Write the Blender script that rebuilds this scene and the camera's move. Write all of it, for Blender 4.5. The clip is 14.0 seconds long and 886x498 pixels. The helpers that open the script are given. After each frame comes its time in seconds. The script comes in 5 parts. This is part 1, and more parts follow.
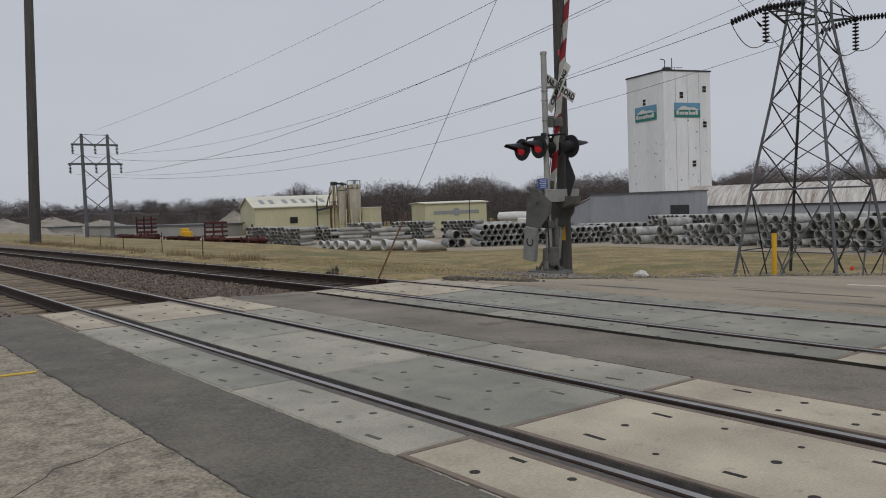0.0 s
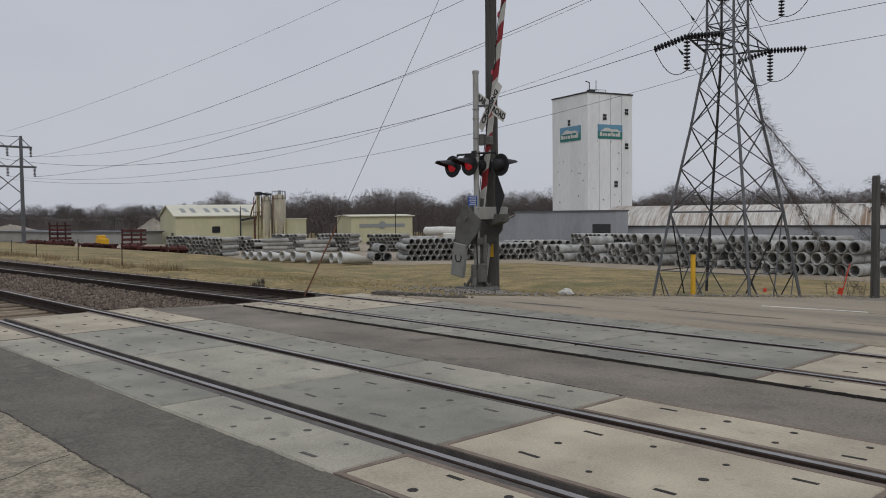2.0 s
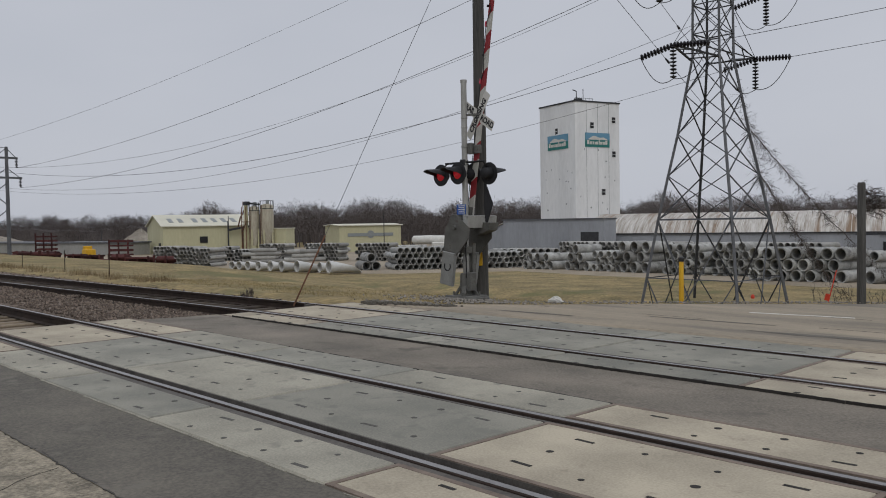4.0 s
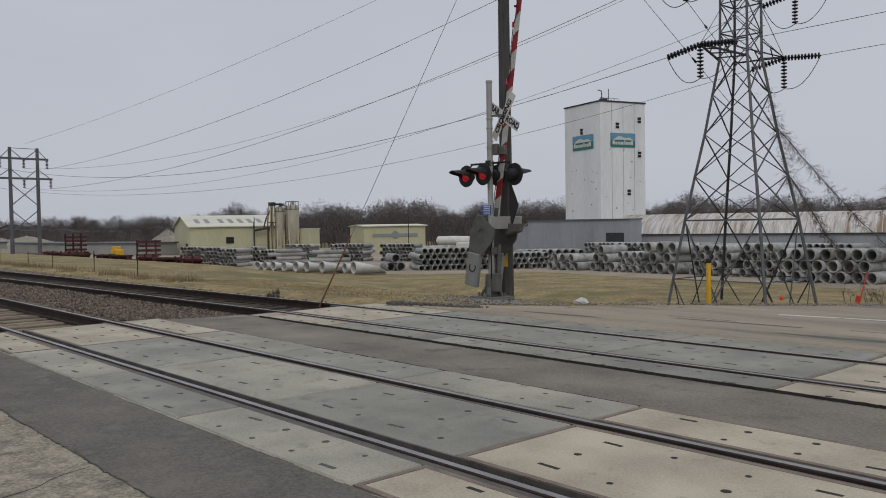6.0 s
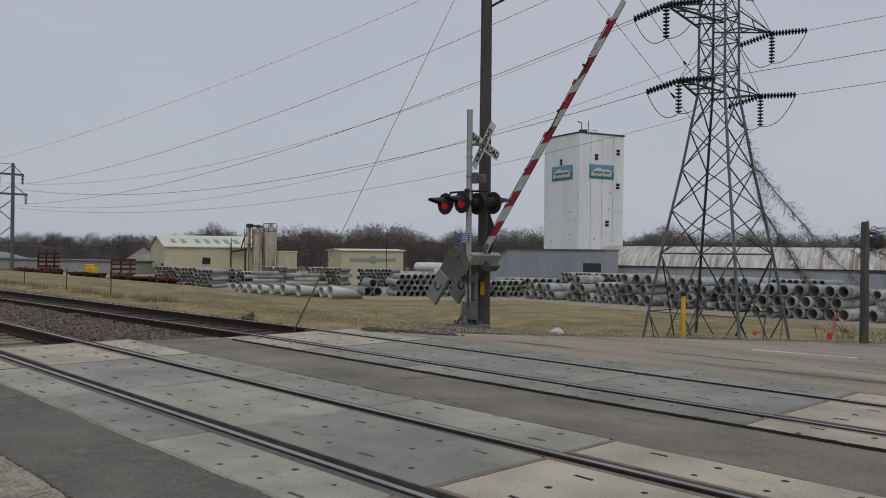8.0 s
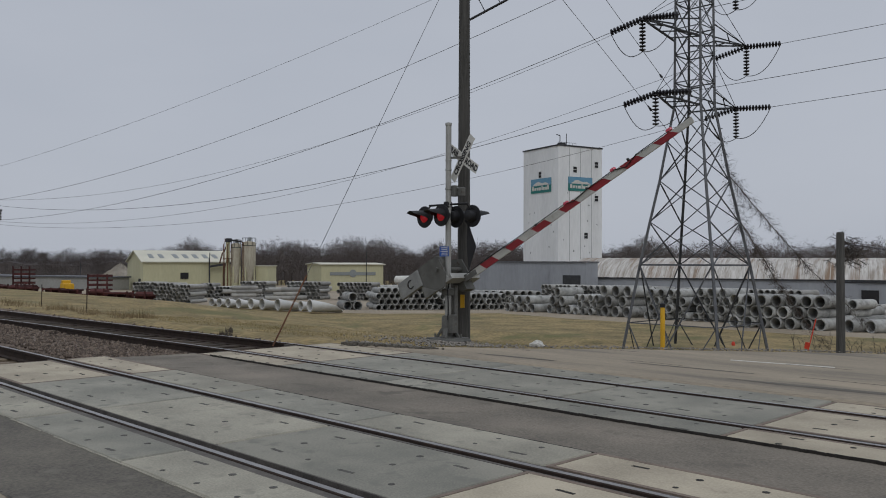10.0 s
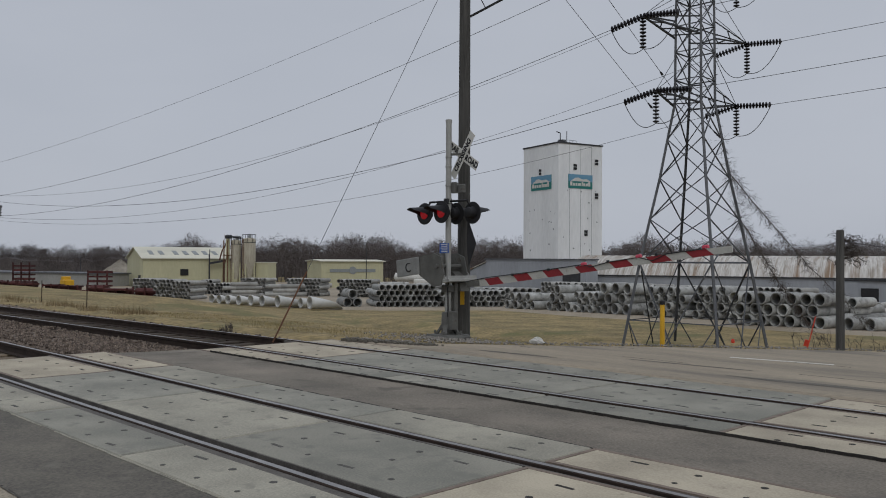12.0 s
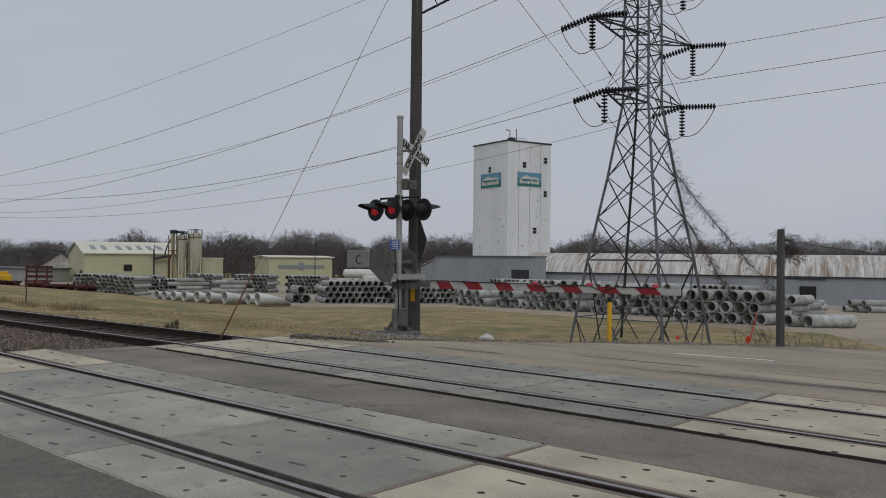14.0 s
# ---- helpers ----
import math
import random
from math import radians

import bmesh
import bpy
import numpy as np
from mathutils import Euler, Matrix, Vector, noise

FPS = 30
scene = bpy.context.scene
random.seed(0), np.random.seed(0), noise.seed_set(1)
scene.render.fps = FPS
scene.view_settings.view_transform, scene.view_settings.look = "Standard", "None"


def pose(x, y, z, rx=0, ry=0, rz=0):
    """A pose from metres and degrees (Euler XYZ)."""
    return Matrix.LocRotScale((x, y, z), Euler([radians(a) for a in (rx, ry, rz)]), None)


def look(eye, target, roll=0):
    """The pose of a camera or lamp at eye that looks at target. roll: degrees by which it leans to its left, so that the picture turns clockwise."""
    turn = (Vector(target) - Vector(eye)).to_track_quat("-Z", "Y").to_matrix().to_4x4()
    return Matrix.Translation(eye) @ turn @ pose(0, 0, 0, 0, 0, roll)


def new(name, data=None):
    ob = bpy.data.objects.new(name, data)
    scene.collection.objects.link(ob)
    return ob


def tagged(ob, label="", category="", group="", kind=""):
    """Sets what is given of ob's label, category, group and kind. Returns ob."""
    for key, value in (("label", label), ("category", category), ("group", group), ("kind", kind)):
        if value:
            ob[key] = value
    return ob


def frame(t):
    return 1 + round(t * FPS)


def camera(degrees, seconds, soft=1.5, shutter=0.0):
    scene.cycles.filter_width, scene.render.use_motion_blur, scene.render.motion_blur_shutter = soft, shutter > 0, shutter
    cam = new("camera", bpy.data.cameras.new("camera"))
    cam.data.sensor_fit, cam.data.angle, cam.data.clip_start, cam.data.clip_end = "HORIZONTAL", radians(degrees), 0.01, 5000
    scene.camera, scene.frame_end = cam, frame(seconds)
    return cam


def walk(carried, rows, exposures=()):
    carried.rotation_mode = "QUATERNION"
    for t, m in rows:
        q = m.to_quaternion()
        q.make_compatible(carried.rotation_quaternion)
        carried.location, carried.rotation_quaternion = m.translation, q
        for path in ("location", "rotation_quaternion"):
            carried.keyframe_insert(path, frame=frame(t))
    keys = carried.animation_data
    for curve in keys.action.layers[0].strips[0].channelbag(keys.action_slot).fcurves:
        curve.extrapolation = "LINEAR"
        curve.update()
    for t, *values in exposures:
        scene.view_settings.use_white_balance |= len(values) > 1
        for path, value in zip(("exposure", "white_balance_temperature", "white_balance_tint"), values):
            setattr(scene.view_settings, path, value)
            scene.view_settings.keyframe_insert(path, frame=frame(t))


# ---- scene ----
cam = camera(56.1, 14.0, soft=1.0)
PATH = [
    (0, (0.476, -3.406, 1.5), (-1.109, -2.191, 1.386), -2.1),
    (0.5, (0.417, -3.512, 1.51), (-1.142, -2.265, 1.386), -1.9),
    (1, (0.421, -3.499, 1.516), (-1.112, -2.219, 1.41), -1.2),
    (1.5, (0.426, -3.494, 1.527), (-1.072, -2.172, 1.428), -0.7),
    (2, (0.443, -3.51, 1.534), (-1.026, -2.155, 1.449), -0.6),
    (2.5, (0.436, -3.514, 1.536), (-1.02, -2.144, 1.469), -1.2),
    (3, (0.434, -3.513, 1.533), (-1.013, -2.134, 1.466), -1.1),
    (5.5, (0.433, -3.534, 1.542), (-1.032, -2.173, 1.48), -0.3),
    (6, (0.416, -3.533, 1.543), (-1.074, -2.2, 1.481), -0.9),
    (6.5, (0.423, -3.54, 1.55), (-1.069, -2.21, 1.496), -0.5),
    (7, (0.414, -3.52, 1.553), (-1.073, -2.182, 1.538), -0.1),
    (7.5, (0.443, -3.541, 1.561), (-1.045, -2.205, 1.544), 0.3),
    (8, (0.428, -3.525, 1.562), (-1.026, -2.153, 1.563), 0.6),
    (8.5, (0.391, -3.487, 1.565), (-1.044, -2.094, 1.588), 0.6),
    (11, (0.418, -3.505, 1.563), (-1.0, -2.096, 1.594), 0.1),
    (11.5, (0.408, -3.508, 1.558), (-1.009, -2.097, 1.587), 0.1),
    (12, (0.415, -3.503, 1.554), (-1.006, -2.096, 1.58), 0.3),
    (12.5, (0.404, -3.509, 1.56), (-1.013, -2.097, 1.585), 0.4),
    (13, (0.405, -3.513, 1.557), (-1.008, -2.097, 1.58), 0.5),
    (13.5, (0.402, -3.515, 1.556), (-1.005, -2.094, 1.576), 0.6),
    (14, (0.394, -3.524, 1.553), (-0.939, -2.033, 1.572), 0.6),
]
walk(cam, [(t, look(e, g, r)) for t, e, g, r in PATH],
     [(0, 0.08, 6500, 10), (6.5, 0.06, 6450, 10), (8.5, -0.09, 6300, 9), (14, -0.08, 6350, 9)])

# ---- world, sun, exposure ----
world = bpy.data.worlds.new("overcast_sky")
scene.world = world
world.use_nodes = True
wn, wl = world.node_tree.nodes, world.node_tree.links
wn.clear()
w_out = wn.new("ShaderNodeOutputWorld")
w_bg = wn.new("ShaderNodeBackground")
w_sky = wn.new("ShaderNodeTexSky")
w_sky.sky_type = "NISHITA"
w_sky.sun_disc = False
w_sky.sun_elevation, w_sky.sun_rotation = radians(46), radians(124)
w_sky.dust_density, w_sky.air_density = 4.0, 1.0
w_hsv = wn.new("ShaderNodeHueSaturation")
w_hsv.inputs["Saturation"].default_value = 0.35
w_hsv.inputs["Value"].default_value = 1.0
w_mix = wn.new("ShaderNodeMixRGB")
w_mix.inputs[0].default_value = 0.9
w_co = wn.new("ShaderNodeTexCoord")
w_map = wn.new("ShaderNodeMapping")
w_map.inputs["Scale"].default_value = (1.0, 1.0, 3.0)
w_no = wn.new("ShaderNodeTexNoise")
w_no.inputs["Scale"].default_value = 1.3
w_no.inputs["Detail"].default_value = 5
w_no.inputs["Roughness"].default_value = 0.5
w_ramp = wn.new("ShaderNodeValToRGB")
w_ramp.color_ramp.elements[0].position, w_ramp.color_ramp.elements[0].color = 0.25, (4.5, 4.75, 5.35, 1)
w_ramp.color_ramp.elements[1].position, w_ramp.color_ramp.elements[1].color = 0.75, (5.3, 5.5, 6.05, 1)
wl.new(w_co.outputs["Generated"], w_map.inputs[0])
wl.new(w_map.outputs[0], w_no.inputs["Vector"])
wl.new(w_no.outputs["Fac"], w_ramp.inputs[0])
wl.new(w_sky.outputs[0], w_hsv.inputs["Color"])
wl.new(w_hsv.outputs[0], w_mix.inputs[1])
wl.new(w_ramp.outputs[0], w_mix.inputs[2])
w_sep = wn.new("ShaderNodeSeparateXYZ")
w_up = wn.new("ShaderNodeMapRange")
w_up.interpolation_type = "SMOOTHSTEP"
w_up.inputs["From Min"].default_value, w_up.inputs["From Max"].default_value = 0.35, 1.0
w_up.inputs["To Min"].default_value, w_up.inputs["To Max"].default_value = 0.1, 0.17
wl.new(w_co.outputs["Generated"], w_sep.inputs[0])
wl.new(w_sep.outputs["Z"], w_up.inputs["Value"])
wl.new(w_up.outputs[0], w_bg.inputs[1])
wl.new(w_mix.outputs[0], w_bg.inputs[0])
wl.new(w_bg.outputs[0], w_out.inputs[0])

sun_data = bpy.data.lights.new("sun", "SUN")
sun_data.energy, sun_data.angle, sun_data.color = 0.5, radians(30), (1.0, 0.96, 0.9)
sun = new("sun", sun_data)
sun.matrix_world = look((50, -34, 62), (0, 0, 0))


# ---- geometry helpers ----
class Geo:
    """Collects vertices and faces of one mesh."""

    def __init__(self):
        self.v, self.f = [], []

    def add(self, vs, fs):
        n = len(self.v)
        self.v += [tuple(p) for p in vs]
        self.f += [tuple(i + n for i in f) for f in fs]
        return self

    def box(self, c, s, m=None, bevel=0.0):
        x, y, z = (k / 2 for k in s)
        if bevel <= 0:
            vs = [Vector((a * x, b * y, d * z)) for d in (-1, 1) for b in (-1, 1) for a in (-1, 1)]
            fs = [(0, 2, 3, 1), (4, 5, 7, 6), (0, 1, 5, 4), (2, 6, 7, 3), (0, 4, 6, 2), (1, 3, 7, 5)]
        else:
            b = min(bevel, x * 0.9, y * 0.9, z * 0.9)
            ring = [(-x + b, -y), (x - b, -y), (x, -y + b), (x, y - b), (x - b, y), (-x + b, y), (-x, y - b), (-x, -y + b)]
            inner = [(-x + b, -y + b), (x - b, -y + b), (x - b, -y + b), (x - b, y - b), (x - b, y - b), (-x + b, y - b), (-x + b, y - b), (-x + b, -y + b)]
            vs = [Vector((p[0], p[1], -z)) for p in ring] + [Vector((p[0], p[1], z - b)) for p in ring] + [Vector((p[0], p[1], z)) for p in inner]
            fs = [tuple(range(7, -1, -1))]
            for i in range(8):
                j = (i + 1) % 8
                fs += [(i, j, 8 + j, 8 + i), (8 + i, 8 + j, 16 + j, 16 + i)]
            fs.append(tuple(range(16, 24)))
        mm = Matrix.Translation(c) @ (m if m else Matrix())
        return self.add([mm @ v for v in vs], fs)

    def tube(self, p, q, r1, r2=None, n=8, caps=True):
        p, q = Vector(p), Vector(q)
        r2 = r1 if r2 is None else r2
        a = q - p
        if a.length < 1e-6:
            return self
        u = a.normalized().orthogonal().normalized()
        w = a.normalized().cross(u)
        vs = []
        for c, r in ((p, r1), (q, r2)):
            vs += [c + (u * math.cos(k * 2 * math.pi / n) + w * math.sin(k * 2 * math.pi / n)) * r for k in range(n)]
        fs = [(k, (k + 1) % n, n + (k + 1) % n, n + k) for k in range(n)]
        if caps:
            fs += [tuple(range(n - 1, -1, -1)), tuple(range(n, 2 * n))]
        return self.add(vs, fs)

    def beam(self, p, q, w, h=None, up=(0, 0, 1)):
        p, q = Vector(p), Vector(q)
        h = w if h is None else h
        a = (q - p).normalized()
        s = a.cross(Vector(up))
        s = s.normalized() if s.length > 1e-4 else a.orthogonal().normalized()
        t = s.cross(a)
        vs = [c + s * (i * w / 2) + t * (j * h / 2) for c in (p, q) for i, j in ((-1, -1), (1, -1), (1, 1), (-1, 1))]
        return self.add(vs, [(0, 1, 2, 3), (7, 6, 5, 4), (0, 4, 5, 1), (1, 5, 6, 2), (2, 6, 7, 3), (3, 7, 4, 0)])

    def angle(self, p, q, w, t=0.012, turn=0.0):
        """A steel angle bar from p to q."""
        p, q = Vector(p), Vector(q)
        a = (q - p).normalized()
        s = a.cross(Vector((0, 0, 1)))
        s = s.normalized() if s.length > 1e-3 else Vector((1, 0, 0))
        s = Matrix.Rotation(turn, 3, a) @ s
        u = s.cross(a)
        prof = [(0, 0), (w, 0), (w, t), (t, t), (t, w), (0, w)]
        vs = [c + s * i + u * j for c in (p, q) for i, j in prof]
        fs = [(k, (k + 1) % 6, 6 + (k + 1) % 6, 6 + k) for k in range(6)] + [(5, 4, 3, 2, 1, 0), (6, 7, 8, 9, 10, 11)]
        return self.add(vs, fs)

    def path(self, pts, r, n=5, r2=None, spin=0.0):
        """A round bar swept along pts, in one piece."""
        pts = [Vector(p) for p in pts]
        k = len(pts) - 1
        r2 = r if r2 is None else r2
        vs, u = [], None
        for i, p in enumerate(pts):
            a = (pts[min(i + 1, k)] - pts[max(i - 1, 0)]).normalized()
            u = a.orthogonal().normalized() if u is None else (u - a * u.dot(a)).normalized()
            w = a.cross(u)
            rad = r + (r2 - r) * i / k
            vs += [p + (u * math.cos(j * 2 * math.pi / n + spin) + w * math.sin(j * 2 * math.pi / n + spin)) * rad for j in range(n)]
        fs = [(i * n + j, i * n + (j + 1) % n, (i + 1) * n + (j + 1) % n, (i + 1) * n + j) for i in range(k) for j in range(n)]
        fs += [tuple(range(n - 1, -1, -1)), tuple(range(k * n, (k + 1) * n))]
        return self.add(vs, fs)

    def lathe(self, prof, n=16, m=None, closed=False):
        """Profile points (r, z) turned about z."""
        m = m if m else Matrix()
        vs = [m @ Vector((r * math.cos(k * 2 * math.pi / n), r * math.sin(k * 2 * math.pi / n), z)) for r, z in prof for k in range(n)]
        fs = []
        rows = len(prof)
        for i in range(rows if closed else rows - 1):
            j = (i + 1) % rows
            fs += [(i * n + k, i * n + (k + 1) % n, j * n + (k + 1) % n, j * n + k) for k in range(n)]
        if not closed:
            fs += [tuple(range(n - 1, -1, -1)), tuple(range((rows - 1) * n, rows * n))]
        return self.add(vs, fs)

    def extrude(self, prof, m, depth):
        """A closed outline (x, y) raised by depth along z, placed by m."""
        n = len(prof)
        vs = [m @ Vector((x, y, 0)) for x, y in prof] + [m @ Vector((x, y, depth)) for x, y in prof]
        fs = [(k, (k + 1) % n, n + (k + 1) % n, n + k) for k in range(n)] + [tuple(range(n - 1, -1, -1)), tuple(range(n, 2 * n))]
        return self.add(vs, fs)

    def mesh(self, name, mat=None, smooth=False):
        me = bpy.data.meshes.new(name)
        me.from_pydata(self.v, [], self.f)
        me.validate()
        bm = bmesh.new()
        bm.from_mesh(me)
        if len(bm.faces) < 60000:
            bmesh.ops.recalc_face_normals(bm, faces=bm.faces)
        bm.to_mesh(me)
        bm.free()
        if mat:
            me.materials.append(mat)
        if smooth:
            me.polygons.foreach_set("use_smooth", [True] * len(me.polygons))
            me.set_sharp_from_angle(angle=radians(40))
        return me


def part(name, geo, mat, parent=None, label="", smooth=False, m=None):
    ob = new(name, geo.mesh(name, mat, smooth))
    if parent:
        ob.parent = parent
    if m is not None:
        ob.matrix_basis = m
    if label:
        ob["label"] = label
    return ob


def thing(name, label, category, m=None, group="", kind=""):
    ob = new(name)
    ob.empty_display_size = 0.2
    if m is not None:
        ob.matrix_basis = m
    return tagged(ob, label, category, group, kind)


# ---- materials ----
def material(name, base, second=None, rough=0.8, metal=0.0, scale=4.0, fine=60.0, bump=0.15, vary=0.0, streak=0.0, dist=0.01, spec=0.3,
             stretch=None, fw=0.45, island=False, spots=None, spot_at=0.62, spot_scale=2.0):
    """Colour between base and second by coarse and fine noise, with bump; vary: change of value from object to object."""
    mt = bpy.data.materials.new(name)
    mt.use_nodes = True
    nt = mt.node_tree
    nd, ln = nt.nodes, nt.links
    bs = nd["Principled BSDF"]
    second = second or tuple(c * 0.75 for c in base)
    tc = nd.new("ShaderNodeTexCoord")
    vec = tc.outputs["Object"]
    n1 = nd.new("ShaderNodeTexNoise")
    n1.inputs["Scale"].default_value, n1.inputs["Detail"].default_value = scale, 6
    n2 = nd.new("ShaderNodeTexNoise")
    n2.inputs["Scale"].default_value, n2.inputs["Detail"].default_value = fine, 4
    if streak or stretch:
        mp = nd.new("ShaderNodeMapping")
        mp.inputs["Scale"].default_value = stretch or (1, 1, streak)
        ln.new(vec, mp.inputs[0])
        vec = mp.outputs[0]
    oi = nd.new("ShaderNodeObjectInfo")
    off = nd.new("ShaderNodeVectorMath")
    off.operation = "ADD"
    mul = nd.new("ShaderNodeMath")
    mul.operation = "MULTIPLY"
    mul.inputs[1].default_value = 37.0
    ln.new(oi.outputs["Random"], mul.inputs[0])
    ln.new(vec, off.inputs[0])
    ln.new(mul.outputs[0], off.inputs[1])
    ln.new(off.outputs[0], n1.inputs["Vector"])
    ln.new(off.outputs[0], n2.inputs["Vector"])
    add = nd.new("ShaderNodeMath")
    add.operation = "MULTIPLY_ADD"
    add.inputs[1].default_value = fw
    ln.new(n2.outputs["Fac"], add.inputs[0])
    s1 = nd.new("ShaderNodeMath")
    s1.operation = "MULTIPLY"
    s1.inputs[1].default_value = 1.05 - fw
    ln.new(n1.outputs["Fac"], s1.inputs[0])
    ln.new(s1.outputs[0], add.inputs[2])
    rp = nd.new("ShaderNodeValToRGB")
    rp.color_ramp.elements[0].position, rp.color_ramp.elements[0].color = 0.36, (*second, 1)
    rp.color_ramp.elements[1].position, rp.color_ramp.elements[1].color = 0.68, (*base, 1)
    ln.new(add.outputs[0], rp.inputs[0])
    col = rp.outputs[0]
    if spots:
        n3 = nd.new("ShaderNodeTexNoise")
        n3.inputs["Scale"].default_value, n3.inputs["Detail"].default_value = spot_scale, 8
        n3.inputs["Roughness"].default_value = 0.65
        ln.new(off.outputs[0], n3.inputs["Vector"])
        r3 = nd.new("ShaderNodeValToRGB")
        r3.color_ramp.elements[0].position, r3.color_ramp.elements[1].position = spot_at, spot_at + 0.1
        ln.new(n3.outputs["Fac"], r3.inputs[0])
        mx = nd.new("ShaderNodeMixRGB")
        mx.inputs[2].default_value = (*spots, 1)
        ln.new(r3.outputs[0], mx.inputs[0])
        ln.new(col, mx.inputs[1])
        col = mx.outputs[0]
    if vary:
        hv = nd.new("ShaderNodeHueSaturation")
        mr = nd.new("ShaderNodeMapRange")
        mr.inputs["To Min"].default_value, mr.inputs["To Max"].default_value = 1 - vary, 1 + vary
        if island:
            gi = nd.new("ShaderNodeNewGeometry")
            ln.new(gi.outputs["Random Per Island"], mr.inputs[0])
        else:
            ln.new(oi.outputs["Random"], mr.inputs[0])
        ln.new(mr.outputs[0], hv.inputs["Value"])
        ln.new(col, hv.inputs["Color"])
        col = hv.outputs[0]
    ln.new(col, bs.inputs["Base Color"])
    bs.inputs["Roughness"].default_value, bs.inputs["Metallic"].default_value = rough, metal
    bs.inputs["Specular IOR Level"].default_value = spec
    if bump:
        bp = nd.new("ShaderNodeBump")
        bp.inputs["Strength"].default_value, bp.inputs["Distance"].default_value = bump, dist
        ln.new(add.outputs[0], bp.inputs["Height"])
        ln.new(bp.outputs[0], bs.inputs["Normal"])
    return mt


def glow(name, colour, strength, base=(0.02, 0.0, 0.0)):
    mt = bpy.data.materials.new(name)
    mt.use_nodes = True
    bs = mt.node_tree.nodes["Principled BSDF"]
    bs.inputs["Base Color"].default_value = (*base, 1)
    bs.inputs["Emission Color"].default_value = (*colour, 1)
    bs.inputs["Emission Strength"].default_value = strength
    bs.inputs["Roughness"].default_value = 0.25
    return mt


GRASS = material("dormant_grass", (0.333, 0.252, 0.120), (0.099, 0.083, 0.039), 0.95, scale=0.55, fine=5.5, fw=0.52, bump=0.9, dist=0.10, spots=(0.135, 0.126, 0.053), spot_at=0.54, spot_scale=0.22)
DIRT = material("yard_dirt", (0.34, 0.29, 0.22), (0.22, 0.185, 0.138), 0.95, scale=0.3, fine=8, bump=0.4, dist=0.03, spots=(0.20, 0.168, 0.125), spot_scale=0.2)
ASPHALT = material("worn_asphalt", (0.157, 0.141, 0.114), (0.066, 0.061, 0.052), 0.88, scale=1.6, fine=45, fw=0.55, bump=0.8, dist=0.008, spots=(0.145, 0.133, 0.110), spot_at=0.58, spot_scale=3.5)
OLD_ROAD = material("old_road", (0.360, 0.315, 0.236), (0.104, 0.090, 0.068), 0.92, scale=5.0, fine=42, fw=0.60, bump=1.0, dist=0.012, spots=(0.117, 0.104, 0.080), spot_at=0.57, spot_scale=3.2)
CRACK = material("filled_crack", (0.10, 0.093, 0.08), (0.045, 0.042, 0.037), 0.95, scale=5)
FAR_ROAD = material("far_road", (0.332, 0.279, 0.204), (0.176, 0.152, 0.116), 0.9, scale=0.8, fine=30, bump=0.45, dist=0.006, stretch=(0.30, 1, 1), spots=(0.157, 0.138, 0.109), spot_at=0.55, spot_scale=0.5)
PANEL = material("grey_concrete_panel", (0.297, 0.282, 0.230), (0.146, 0.145, 0.121), 0.75, scale=1.2, fine=60, fw=0.42, bump=0.35, dist=0.004, vary=0.10, spots=(0.178, 0.173, 0.144), spot_at=0.54, spot_scale=4.5)
PANEL_LIGHT = material("beige_concrete_panel", (0.456, 0.402, 0.302), (0.265, 0.232, 0.174), 0.8, scale=1.6, fine=60, fw=0.42, bump=0.35, dist=0.004, vary=0.06, spots=(0.265, 0.228, 0.171), spot_at=0.60, spot_scale=5.0)
PANEL_MID = material("pale_grey_concrete_panel", (0.385, 0.360, 0.286), (0.182, 0.174, 0.142), 0.8, scale=0.9, fine=60, fw=0.40, bump=0.35, dist=0.004, vary=0.06, spots=(0.220, 0.209, 0.171), spot_at=0.55, spot_scale=4.0)
FRAME_RUST = material("rusty_panel_frame", (0.21, 0.165, 0.13), (0.12, 0.092, 0.073), 0.8, scale=6, fine=60)
HOLE = material("bolt_recess", (0.040, 0.036, 0.031), (0.018, 0.016, 0.014), 0.9, scale=8)
HOLE_WORN = material("worn_bolt_recess", (0.105, 0.10, 0.09), (0.05, 0.048, 0.043), 0.9, scale=8)
RUBBER = material("flangeway_rubber", (0.024, 0.021, 0.019), (0.012, 0.011, 0.010), 0.9, scale=8)
FILLER = material("worn_rubber_filler", (0.13, 0.118, 0.105), (0.06, 0.055, 0.05), 0.85, scale=6, fine=50)
RAIL_TOP = material("polished_rail_head", (0.30, 0.29, 0.285), (0.17, 0.16, 0.155), 0.38, metal=0.4, scale=3, bump=0.03, spec=0.5)
RAIL_RUST = material("rusted_rail", (0.040, 0.026, 0.019), (0.018, 0.012, 0.009), 0.85, scale=6)
TIE = material("weathered_tie", (0.23, 0.185, 0.13), (0.12, 0.095, 0.07), 0.9, scale=5, fine=60, vary=0.25)
# Darker brown tie colour, used under the far track only.
DARK_TIE = material("dark_far_track_tie", (0.075, 0.06, 0.046), (0.035, 0.028, 0.022), 0.9, scale=5, fine=60, vary=0.25)
ASPHALT_PALE = material("pale_worn_asphalt", (0.232, 0.202, 0.161), (0.095, 0.085, 0.069), 0.88, scale=0.9, fine=45, fw=0.52, bump=0.7, dist=0.008, spots=(0.113, 0.100, 0.081), spot_at=0.54, spot_scale=1.6)
BALLAST = material("ballast_stone", (0.20, 0.158, 0.125), (0.075, 0.058, 0.047), 0.9, scale=12, fine=60, bump=0.9, dist=0.03, vary=0.5, island=True)
